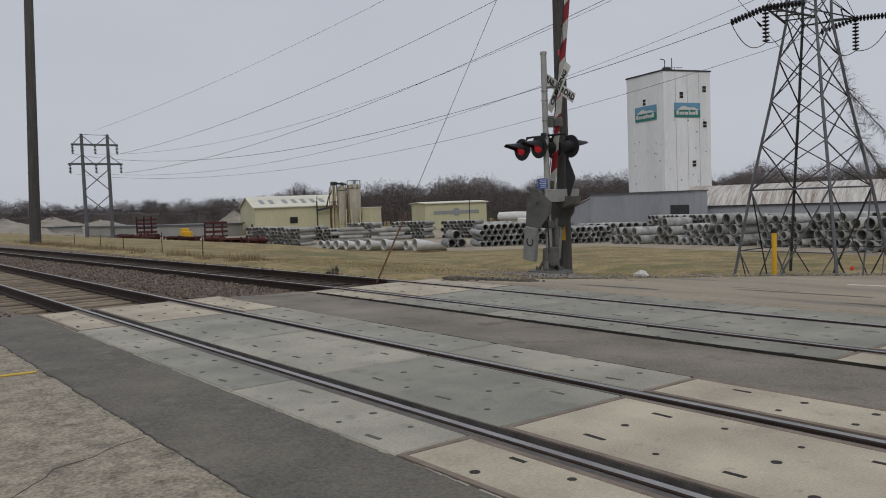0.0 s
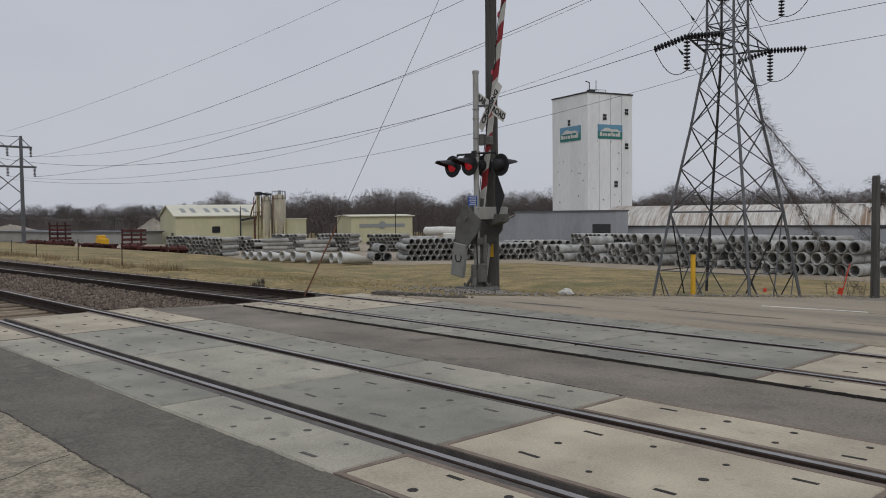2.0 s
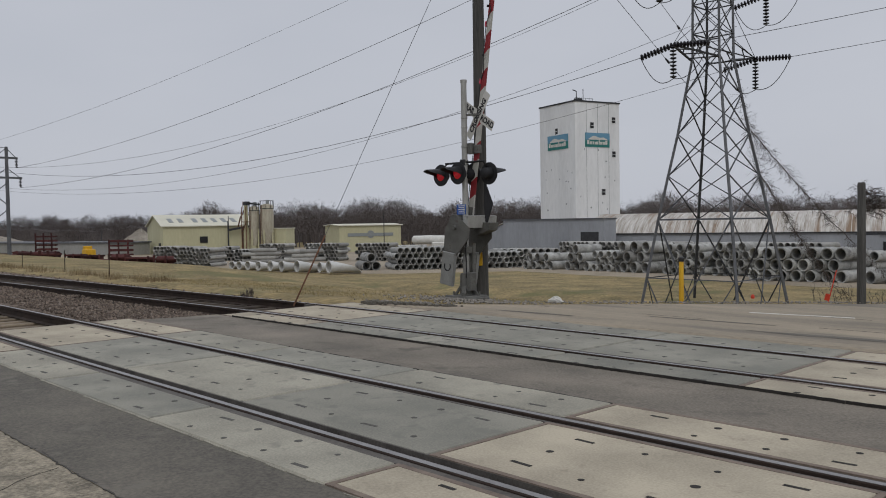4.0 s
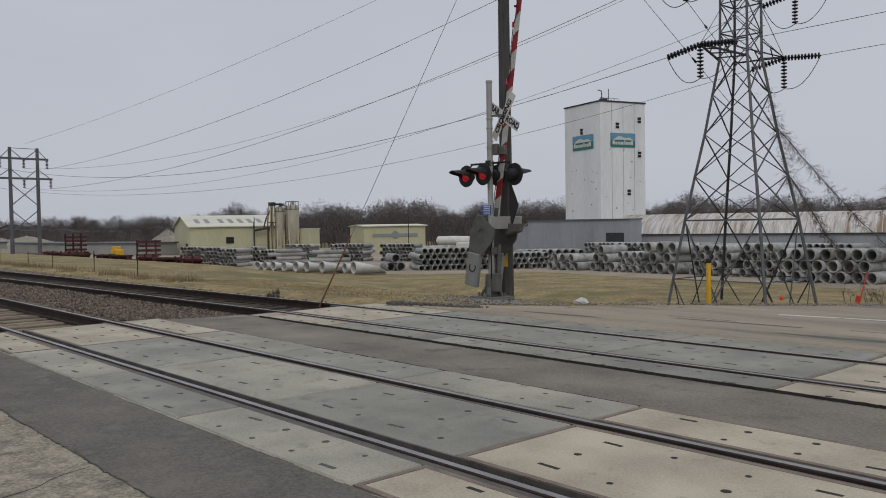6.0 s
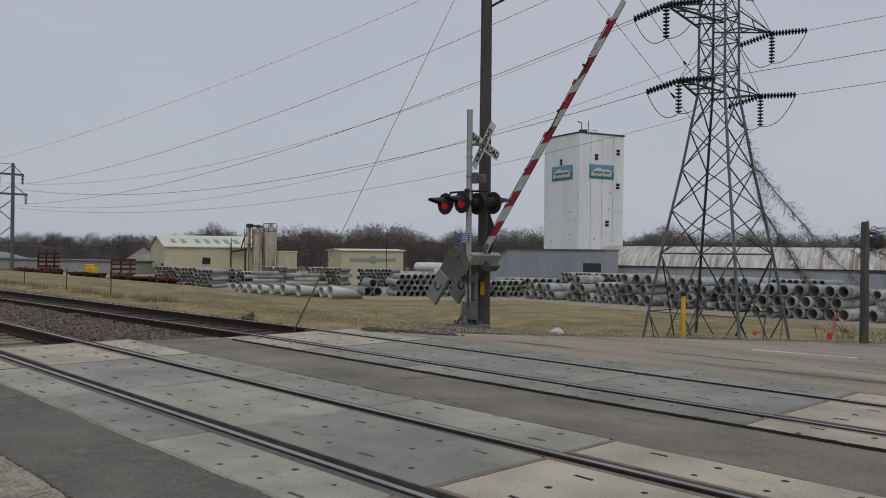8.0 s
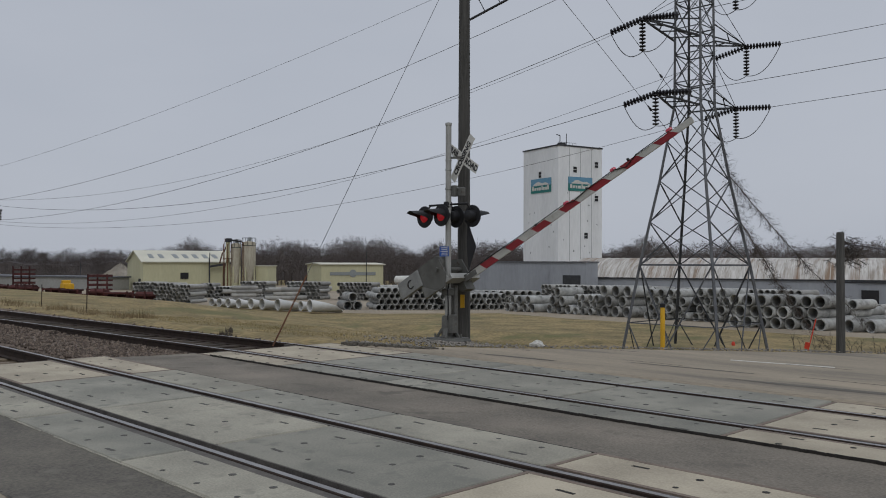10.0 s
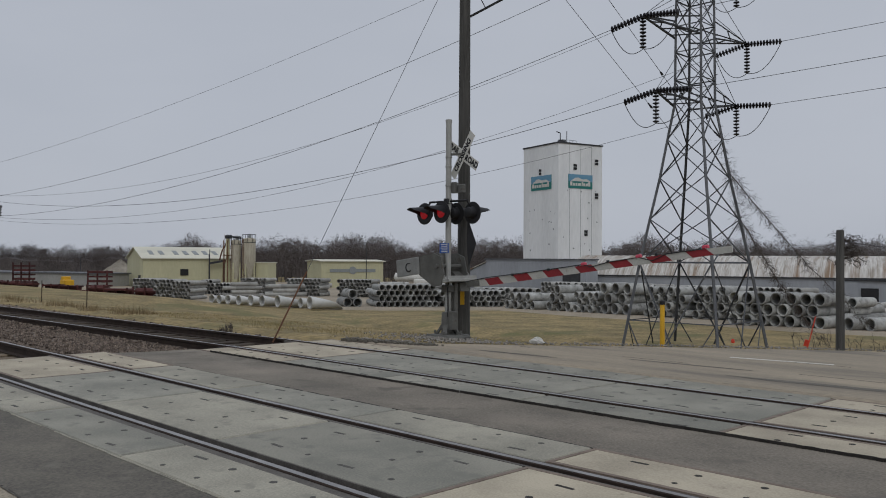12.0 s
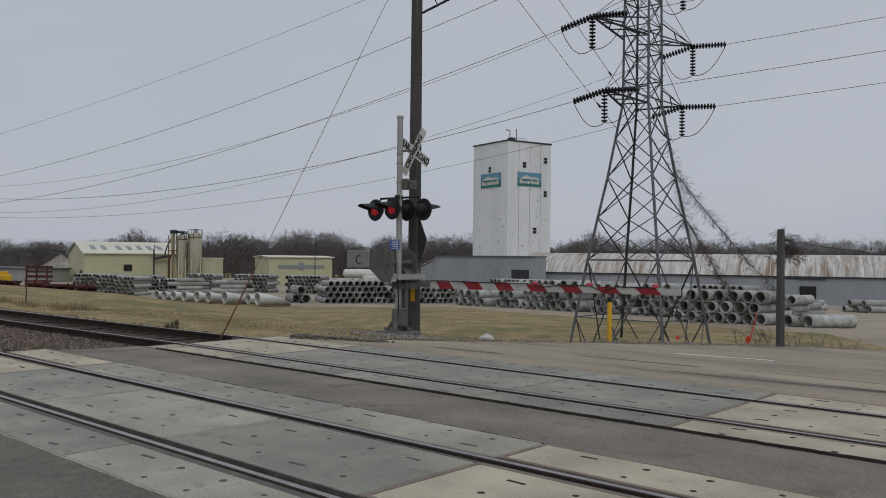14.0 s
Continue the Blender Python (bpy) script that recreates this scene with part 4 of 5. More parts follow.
for a, b in ((Vector((-21.49, 25.05, 13.21)), Vector((-18.42, 30.57, 6.47))), (Vector((-20.12, 26.28, 13.23)), Vector((-18.46, 30.5, 8.49)))):
    d = (a - b)
    line = thing("stay_wire", "thin dark stay wire with a clamp running down to the tower", "stay wire", group="stay wires")
    part("strand", Geo().tube(b, b + d * 4, 0.012, n=5), WIRE, line)
    part("clamp", Geo().tube(b + d * 0.28, b + d * 0.31, 0.06, 0.03, n=6), BLACK, line)

# ---- silo tower and warehouse ----
def window(w, h, m, parent, wall_name="window"):
    fr = Geo()
    t = 0.06
    fr.box((0, 0, h / 2), (w + t, 0.12, t)).box((0, 0, -h / 2), (w + t, 0.12, t)).box((-w / 2, 0, 0), (t, 0.12, h)).box((w / 2, 0, 0), (t, 0.12, h)).box((0, 0, 0), (w, 0.1, 0.05))
    ob = part("window", Geo().box((0, 0.0, 0), (w, 0.07, h)), DARK, parent, m=m)
    part("window_frame", fr, SILO, ob)
    return ob


SM = Vector((-80.55, 102.4, 0))
SA, SB = Vector((-89.07, 104.1, 0)), Vector((-78.2, 111.1, 0))
uL, uR = (SA - SM), (SB - SM)
wL, wR = uL.length, uR.length
ang = math.degrees(math.atan2(uR.y, uR.x))
SBASE, STOP = -3.4, 20.3
silo = thing("grain_tower", "tall square white concrete tower with two teal signs", "tower", pose(SM.x, SM.y, 0, 0, 0, ang))
# in the tower's own space the lit face runs along +x at y = 0 and the shaded one along +y at x = 0
wR, wL = 9.0, 9.6
part("wall", Geo().box((wR / 2, wL / 2, (SBASE + STOP) / 2), (wR, wL, STOP - SBASE), bevel=0.05), SILO, silo)
part("parapet", Geo().box((wR / 2, wL / 2, STOP + 0.08), (wR + 0.24, wL + 0.24, 0.22), bevel=0.03), GALV_DARK, silo, "thin dark roof edge")
for k in range(1, 4):
    part("wall_seam", Geo().box((wR * k / 4, -0.005, (SBASE + STOP) / 2), (0.05, 0.03, STOP - SBASE - 0.4)), GREY_STRIPE, silo)
g = Geo()
rnd = random.Random(41)
for k in range(26):
    w, h = rnd.uniform(0.1, 0.3), rnd.uniform(0.08, 0.3)
    if k % 2:
        g.box((rnd.uniform(0.5, wR - 0.5), -0.004, rnd.uniform(1, 19)), (w, 0.02, h), pose(0, 0, 0, 0, rnd.uniform(-40, 40), 0))
    else:
        g.box((-0.004, rnd.uniform(0.6, wL - 0.6), rnd.uniform(3, 10)), (0.02, w, h), pose(0, 0, 0, rnd.uniform(-40, 40), 0, 0))
part("spalled_spots", g, GREY_STRIPE, silo, "small dark chips in the white paint")["kind"] = "stuff"


def silo_sign(m):
    ob = part("sign", Geo().box((0, 0, 0), (4.9, 0.08, 3.0)), TEAL, silo, "teal and blue sign with white lettering", m=m)
    part("sky_band", Geo().box((0, -0.05, 0.75), (4.9, 0.03, 1.5)), SKYBLUE, ob)
    part("cloud_shape", Geo().extrude([(-2.0, 0), (-1.6, 0.3), (-1.1, 0.7), (-0.5, 0.8), (0.0, 0.55), (0.5, 0.45), (1.2, 0.55), (1.8, 0.2), (2.2, 0)], pose(0, -0.07, 0.05, 90, 0, 0), 0.03), WHITE_PAINT, ob)
    g = Geo()
    for x, w, h in ((-1.9, 0.42, 0.85), (-1.35, 0.4, 0.6), (-0.85, 0.3, 0.6), (-0.25, 0.6, 0.6), (0.32, 0.22, 0.9), (0.72, 0.42, 0.6), (1.25, 0.42, 0.6), (1.75, 0.42, 0.9)):
        g.box((x, -0.07, -0.95 + h / 2), (w, 0.03, h), bevel=0.0)
    part("emblem_bars", g, WHITE_PAINT, ob)


silo_sign(pose(-0.05, wL * 0.47, 14.2, 0, 0, -90) @ Matrix.Diagonal((1.12, 1, 0.78, 1)))
silo_sign(pose(wR * 0.49, -0.05, 14.3) @ Matrix.Diagonal((1.0, 1, 0.75, 1)))
for x, z in ((0.37, 16.6), (0.86, 17.6), (0.86, 12.1), (0.62, 6.0)):
    window(0.80, 1.0, pose(wR * x, -0.02, z), silo)
window(0.80, 1.0, pose(-0.02, wL * 0.50, 16.0, 0, 0, -90), silo)
g = Geo().tube((1.5, 1.5, STOP), (1.5, 1.5, STOP + 1.9), 0.07).tube((1.5, 1.5, STOP + 1.85), (0.4, 1.0, STOP + 1.9), 0.08).tube((2.6, 1.2, STOP), (2.6, 1.2, STOP + 2.2), 0.06)
g.box((1.8, 1.5, STOP + 0.4), (1.1, 0.8, 0.6), bevel=0.05)
part("rooftop_gear", g, GALV_DARK, silo, "dark rooftop pipework")
g = Geo()
for k in range(6):
    g.tube((0.3 + k * 0.7, 0.3, STOP), (0.3 + k * 0.7, 0.3, STOP + 0.6), 0.03, n=5)
g.tube((0.3, 0.3, STOP + 0.6), (3.8, 0.3, STOP + 0.6), 0.03, n=5)
part("roof_rail", g, GALV_DARK, silo)

WA, WB = Vector((-59.6, 77.1, 0)), Vector((-22.2, 89.0, 0))
wd = (WB - WA).normalized()
wn_ = Vector((-wd.y, wd.x, 0))
wang = math.degrees(math.atan2(wd.y, wd.x))
L = (WB - WA).length + 34
ware = thing("warehouse", "long grey metal warehouse with an arched rust-streaked roof", "warehouse", pose(WA.x, WA.y, 0, 0, 0, wang))
WB0, EAVE, RISE, DEEP = -3.2, -0.1, 2.3, 13.0
part("wall", Geo().box((L / 2, 0.1, (WB0 + EAVE) / 2), (L, 0.2, EAVE - WB0)).box((0.1, DEEP / 2, (WB0 + EAVE) / 2), (0.2, DEEP, EAVE - WB0)), GREY_WALL, ware, "grey metal wall")
roof = Geo()
n = 12
for x in (0, L):
    for k in range(n + 1):
        u = k / n
        roof.v.append((x, -0.15 + u * DEEP, EAVE + RISE * math.sin(u * math.pi) ** 0.7))
    for k in range(n + 1):
        u = k / n
        roof.v.append((x, -0.15 + u * DEEP, EAVE - 0.08 + RISE * math.sin(u * math.pi) ** 0.7))
m2 = 2 * (n + 1)
for k in range(n):
    roof.f += [(k, k + 1, m2 + k + 1, m2 + k), (n + 1 + k, m2 + n + 1 + k, m2 + n + 2 + k, n + 2 + k)]
for o in (0, m2):
    roof.f.append(tuple(range(o, o + n + 1)))
part("roof", roof, RUST_ROOF, ware, "arched pale metal roof streaked with rust", smooth=True)
rib_mesh = Geo()
for k in range(n // 2 + 1):
    u0, u1 = k / n, (k + 1) / n
    rib_mesh.beam((0, -0.15 + u0 * DEEP, EAVE + RISE * math.sin(u0 * math.pi) ** 0.7 + 0.015), (0, -0.15 + u1 * DEEP, EAVE + RISE * math.sin(u1 * math.pi) ** 0.7 + 0.015), 0.07, 0.05)
rib_me = rib_mesh.mesh("roof_rib", RUST_ROOF)
for k in range(int(L / 0.9)):
    ob = new("roof_rib", rib_me)
    ob.parent = ware
    ob.matrix_basis = pose(0.4 + k * 0.9, 0, 0)
part("eave", Geo().box((L / 2, -0.12, EAVE - 0.06), (L, 0.12, 0.16)), GALV_DARK, ware)
part("door_opening", Geo().box((32.0, -0.02, -1.95), (1.6, 0.1, 1.65)), DARK, ware, "dark open doorway")
part("sliding_door", Geo().box((29.8, -0.1, -1.75), (2.2, 0.08, 2.6)), GREY_WALL, ware)
part("door_rail", Geo().box((31.2, -0.14, EAVE - 0.25), (5.0, 0.1, 0.12)), GALV_DARK, ware)

annex = thing("warehouse_annex", "grey flat-roofed metal annex beside the white tower", "building", pose(WA.x, WA.y, 0, 0, 0, 3))
part("wall", Geo().box((-6.0, 5.0, -0.75), (12.0, 12, 4.7)), GREY_WALL, annex)
part("roof_edge", Geo().box((-6.0, 5.0, 1.68), (12.3, 12.3, 0.16)), GALV, annex)
part("porch_wall", Geo().box((1.6, -1.4, -0.7), (5.0, 2.4, 4.6)), GREY_WALL, annex)
part("porch_roof", Geo().box((1.6, -1.4, 1.68), (5.2, 2.7, 0.14)), GALV, annex)
part("dark_doorway", Geo().box((2.1, -2.62, -0.6), (2.4, 0.08, 1.5)), GALV_DARK, annex)
lean = Geo().add([(-16, -0.6, -3.1), (-12, -0.6, -3.1), (-12, -0.6, 1.3), (-16, -0.6, -0.2), (-16, 9, -3.1), (-12, 9, -3.1), (-12, 9, 1.3), (-16, 9, -0.2)],
                 [(0, 1, 2, 3), (5, 4, 7, 6), (1, 5, 6, 2), (4, 0, 3, 7), (0, 4, 5, 1)])
part("lean_to_wall", lean, GREY_WALL, annex)
part("lean_to_roof", Geo().add([(-16.2, -0.8, -0.2), (-11.9, -0.8, 1.4), (-11.9, 9, 1.4), (-16.2, 9, -0.2), (-16.2, -0.8, -0.1), (-11.9, -0.8, 1.5), (-11.9, 9, 1.5), (-16.2, 9, -0.1)],
     [(0, 1, 2, 3), (4, 7, 6, 5), (0, 4, 5, 1), (2, 6, 7, 3), (1, 5, 6, 2), (3, 7, 4, 0)]), RUST_ROOF, annex)


# ---- cream plant building with silos, and cream shed ----
def gabled(name, label, a, b, deep, base, eave, ridge, walls, roofmat):
    a, b = Vector(a), Vector(b)
    d = b - a
    l = d.length
    th = thing(name, label, "building", pose(a.x, a.y, 0, 0, 0, math.degrees(math.atan2(d.y, d.x))))
    g = Geo().add([(0, 0, base), (l, 0, base), (l, deep, base), (0, deep, base), (0, 0, eave), (l, 0, eave), (l, deep, eave), (0, deep, eave), (0, deep / 2, ridge), (l, deep / 2, ridge)],
                  [(0, 1, 5, 4), (2, 3, 7, 6), (1, 2, 6, 9, 5), (3, 0, 4, 8, 7), (4, 5, 9, 8), (6, 7, 8, 9)])
    part("wall", g, walls, th)
    k = 0.3
    sl = (ridge - eave) / (deep / 2)
    for s in (0, 1):
        y0, y1 = (-k, deep / 2) if s == 0 else (deep + k, deep / 2)
        z0 = eave - k * sl + 0.06
        g = Geo().add([(-k, y0, z0), (l + k, y0, z0), (l + k, y1, ridge + 0.06), (-k, y1, ridge + 0.06), (-k, y0, z0 + 0.12), (l + k, y0, z0 + 0.12), (l + k, y1, ridge + 0.18), (-k, y1, ridge + 0.18)],
                      [(0, 1, 2, 3), (4, 7, 6, 5), (0, 4, 5, 1), (1, 5, 6, 2), (2, 6, 7, 3), (3, 7, 4, 0)])
        part("roof", g, roofmat, th)
    return th, l


plant, pl = gabled("plant_building", "long cream metal plant building with a pale skylit roof", (-110.2, 47.8, 0), (-106.9, 60.7, 0), 12.0, -3.3, 1.5, 3.05, CREAM, CREAM_ROOF)
for k, x in enumerate((1.5, 2.9, 4.9, 6.3, 7.7, 9.1, 10.5)):
    part("skylight", Geo().box((0, 0, 0), (0.62, 2.2, 0.06)), GREY_STRIPE, plant, m=pose(x, 2.6, 1.5 + 0.258 * 2.6 + 0.2, 14.5, 0, 0))
part("window", Geo().box((5.6, -0.05, -0.4), (1.1, 0.12, 0.9)), DARK, plant)
part("small_window", Geo().box((2.6, -0.05, -1.6), (0.6, 0.1, 0.8)), GREY_STRIPE, plant)
part("door", Geo().box((-0.05, 2.2, -1.9), (0.1, 1.2, 2.2)), DARK, plant)
part("conveyor", Geo().beam((9.0, -0.6, 0.9), (12.6, -0.8, 1.5), 0.4, 0.3).beam((9.0, -0.4, -2.8), (9.0, -0.4, 2.2), 0.14).beam((11.0, -0.8, 1.3), (11.0, -0.8, -3), 0.12), GALV_DARK, plant)


SILO_CREAM = material("stained_cream_steel", (0.46, 0.43, 0.34), (0.27, 0.24, 0.18), 0.7, scale=1.5, fine=8, streak=0.2, bump=0.1)


def cement_silo(x, y, r, top, cone, label):
    th = thing("cement_silo", label, "silo", pose(x, y, 0), group="cement silos")
    part("body", Geo().lathe([(0.35, cone - 1.9), (r, cone), (r, top - 0.2), (r * 0.9, top), (0.2, top + 0.15)], 20), SILO_CREAM, th, smooth=True)
    for k in range(4):
        a = k * math.pi / 2 + 0.5
        part("leg", Geo().beam((r * 0.95 * math.cos(a), r * 0.95 * math.sin(a), -3.4), (r * 0.95 * math.cos(a), r * 0.95 * math.sin(a), cone + 0.3), 0.18), CREAM, th)
    rail_g = Geo()
    for k in range(8):
        a, b = k * math.pi / 4, (k + 1) * math.pi / 4
        p, q = Vector((r * 1.05 * math.cos(a), r * 1.05 * math.sin(a), top)), Vector((r * 1.05 * math.cos(b), r * 1.05 * math.sin(b), top))
        rail_g.tube(p + Vector((0, 0, -0.55)), p + Vector((0, 0, 0.55)), 0.03, n=4).tube(p + Vector((0, 0, 0.55)), q + Vector((0, 0, 0.55)), 0.03, n=4)
        rail_g.beam(p + Vector((0, 0, -0.5)), q + Vector((0, 0, -0.5)), 0.07, 0.07)
    part("guard_rail", rail_g, GALV_DARK, th)
    part("ladder", Geo().tube((0.2, -r * 1.08, -3.2), (0.2, -r * 1.08, top), 0.03, n=4).tube((-0.1, -r * 1.08, -3.2), (-0.1, -r * 1.08, top), 0.03, n=4), RUST, th)
    part("filter_box", Geo().box((0.2, 0, top + 0.35), (0.35, 0.35, 0.6), bevel=0.05), GREY_STRIPE, th)
    return th


cement_silo(-98.5, 55.3, 0.66, 4.0, 0.7, "cream steel cement silo on legs")
cement_silo(-97.2, 56.5, 0.88, 4.25, 0.6, "larger cream steel cement silo on legs")
el = thing("bucket_elevator", "rusty steel bucket elevator beside the silos", "elevator", pose(-99.4, 54.6, 0))
part("chute", Geo().tube((0.1, 0.1, 4.3), (-2.2, 0.4, 2.6), 0.10, n=6).tube((-2.2, 0.4, 2.6), (-3.0, 0.5, 1.4), 0.10, n=6), RUST, el)
part("platform", Geo().box((0.3, 0, 2.0), (1.4, 1.0, 0.10)).beam((-0.3, -0.5, -3.2), (-0.3, -0.5, 4.0), 0.10).beam((0.8, -0.5, -3.2), (0.8, -0.5, 4.0), 0.10).beam((-0.3, -0.5, 0.2), (0.8, -0.5, 2.0), 0.07), RUST, el)
part("shaft", Geo().box((0, 0, 0.6), (0.4, 0.4, 7.6), bevel=0.03), CREAM, el)
part("head", Geo().box((0.2, 0, 4.5), (1.0, 0.6, 0.5), bevel=0.1).beam((0.5, 0, 4.5), (1.8, 1.0, 4.3), 0.2), GALV_DARK, el)
part("ladder", Geo().tube((-0.45, 0.2, -3), (-0.45, 0.2, 4.8), 0.04).tube((-0.45, -0.2, -3), (-0.45, -0.2, 4.8), 0.04), RUST, el)
hut = thing("plant_hut", "small cream block hut beside the silos", "building", pose(-96.3, 58.6, 0, 0, 0, 22))
part("wall", Geo().box((0, 0, -1.1), (1.9, 2.0, 4.2)), CREAM, hut)
part("roof", Geo().box((0, 0, 1.06), (2.1, 2.2, 0.12)), CREAM_ROOF, hut)

shed, sl_ = gabled("storage_shed", "cream metal storage shed with a grey painted band", (-103.2, 72.9, 0), (-99.9, 82.5, 0), 7.5, -3.4, 1.15, 1.35, CREAM, CREAM_ROOF)
part("painted_band", Geo().box((sl_ * 0.50, -0.04, -0.2), (sl_ * 0.74, 0.06, 0.5)).lathe([(0.6, -0.02), (0.6, 0.02)], 20, pose(sl_ * 0.5, -0.07, -0.15, 90, 0, 0)), GREY_STRIPE, shed)

for x, y, h in ((-100.6, 52.6, 5.4), (-92.8, 73.2, 6.2), (-130.0, 47.0, 4.0)):
    tagged(part("yard_pole", Geo().tube((0, 0, 0), (0, 0, h), 0.07, 0.05, 8), GALV_DARK, m=pose(x, y, ground_z(y))), "slender dark service pole in the yard", "pole", "yard poles")

# ---- pipe yard ----
pipe_meshes = {}


def pipe_mesh(od, length, mat, bell=True):
    key = (od, length, mat.name)
    if key not in pipe_meshes:
        r, t = od / 2, od * 0.085
        prof = [(r - t, 0), (r * 0.985, 0), (r, 0.03), (r, length - 0.12), (r - t * 0.5, length - 0.11), (r - t * 0.5, length), (r - t, length)]
        pipe_meshes[key] = Geo().lathe(prof, 18, pose(0, 0, r, -90, 0, 0), closed=True).mesh("concrete_pipe", mat, True)
    return pipe_meshes[key]


PIPE_LABEL = "grey precast concrete drainage pipe stacked in the yard"


far_pipes = Geo()


def lay_pipe(x, y, z, yaw, od, length, mat, label, group):
    """One pipe with its open end at x, y; yaw 0 runs away along +y. Those far back are joined."""
    me = pipe_mesh(od, length, mat)
    m = pose(x, y, z, 0, 0, yaw)
    if y > 54 or x < -68:
        far_pipes.add([m @ v.co for v in me.vertices], [tuple(p.vertices) for p in me.polygons])
        return
    ob = new("concrete_pipe", me)
    ob.matrix_basis = m
    tagged(ob, label, "pipe", group)


rnd = random.Random(21)


def stack(x, y, along, yaw, cols, rows, od, length, full=True, mat=None, label=PIPE_LABEL, group="stacked concrete pipes", jag=0.12, double=True):
    """Rows of pipes, each row nested in the one below; along: direction of the row in degrees."""
    dx, dy = math.cos(radians(along)), math.sin(radians(along))
    ax, ay = -math.sin(radians(yaw)), math.cos(radians(yaw))
    sp = od / max(0.35, abs(dx * ay - dy * ax)) * 1.01
    h = 0.0
    base = min(ground_z(y), ground_z(y + dy * sp * cols)) + 0.02
    for k in range(rows):
        n = cols - k if full else cols - (k % 2)
        for i in range(max(1, n)):
            u = (i + (0.5 * k if full else 0.5 * (k % 2))) * sp
            j = rnd.uniform(-jag, jag)
            lay_pipe(x + dx * u + ax * j, y + dy * u + ay * j, base + h, yaw + rnd.uniform(-0.6, 0.6), od, length * (2.2 if double and 0 < i < n - 1 and k < rows - 1 else 1), mat or CONCRETE_PIPE, label, group)
        h += od * 0.875


# front rows facing the lawn
stack(-54.4, 39.6, 45, 66, 2, 2, 0.80, 2.4, jag=0.1, full=False)
stack(-52.7, 41.6, 62, 66, 10, 4, 0.54, 2.4, full=False, jag=0.1)
stack(-50.1, 46.5, 62, 66, 11, 3, 0.54, 2.4, full=False, jag=0.2)
stack(-45.4, 49.6, 5, -16, 4, 2, 0.74, 2.4)
stack(-41.4, 50.0, 5, -16, 3, 3, 0.78, 2.4)
stack(-38.9, 50.2, 5, -16, 4, 3, 0.60, 2.4, full=False)
stack(-36.1, 49.9, 8, -16, 3, 3, 0.88, 2.4, full=False)
stack(-32.2, 49.7, 8, -14, 5, 4, 0.62, 2.4, full=False)
stack(-28.6, 50.2, 8, -14, 4, 4, 0.66, 2.4, full=False)
stack(-24.2, 46.9, 12, -10, 7, 3, 0.78, 2.4, full=False, jag=0.1)
stack(-17.6, 48.2, 12, -26, 2, 1, 0.80, 2.4)
stack(-16.3, 49.2, 12, -44, 1, 1, 0.84, 2.4)
# second rows behind
stack(-47.5, 56.5, 8, -10, 22, 5, 0.50, 2.4, full=False, jag=0.3)
stack(-34.0, 57.0, 10, -10, 18, 5, 0.50, 2.4, full=False, jag=0.3)
stack(-26.5, 72.0, 12, 6, 7, 2, 0.5, 2.4)
stack(-21.6, 73.0, 12, -40, 3, 2, 0.6, 2.4)
stack(-17.0, 73.0, 12, -40, 3, 2, 0.6, 2.4)
# backs of the storage rows, which close the view through the pipes
stack(-51.0, 53.0, 40, 66, 8, 3, 0.60, 2.4, full=False)
stack(-43.5, 53.4, 6, -14, 18, 2, 0.66, 2.4, full=False)
stack(-25.0, 52.4, 12, -12, 9, 3, 0.66, 2.4, full=False)
# piles towards the plant
for x, y, along, yaw, cols, rows, od, length in (
        (-92.5, 38.4, 150, -26, 2, 4, 0.46, 3.4), (-88.5, 38.6, 150, -34, 2, 4, 0.40, 3.2),
        (-82.4, 33.9, 34, 34, 6, 5, 0.42, 2.8), (-77.2, 33.8, 34, 34, 5, 5, 0.42, 2.8), (-73.4, 33.7, 34, 34, 5, 5, 0.40, 3.4),
        (-84.5, 42.6, 40, 40, 4, 4, 0.46, 2.6), (-78.5, 41.0, 40, 40, 6, 4, 0.40, 2.6), (-76.0, 40.6, 60, -28, 2, 4, 0.44, 2.6),
        (-83.4, 47.0, 30, 26, 8, 5, 0.42, 2.4), (-79.0, 51.2, 66, -22, 2, 4, 0.50, 2.8), (-76.0, 45.6, 66, -24, 2, 3, 0.50, 2.8),
        (-76.4, 48.6, 34, 28, 9, 5, 0.44, 2.6), (-72.0, 52.2, 34, 28, 9, 5, 0.44, 2.6), (-66.5, 52.5, 62, -22, 2, 4, 0.50, 3.2),
        (-61.5, 53.0, 62, -24, 3, 4, 0.50, 3.0), (-57.5, 50.5, 55, -26, 3, 4, 0.52, 3.0)):
    stack(x, y, along, yaw, cols, rows, od, length, full=False, jag=0.2, double=False)

FAR_PIPE = material("far_concrete_pipe", (0.36, 0.355, 0.33), (0.22, 0.215, 0.20), 0.9, scale=1.5, fine=20, bump=0.1, vary=0.28, island=True)
tagged(part("far_pipe_stacks", far_pipes, FAR_PIPE, smooth=True), "distant stacks of grey concrete pipes", "pipes", kind="stuff")

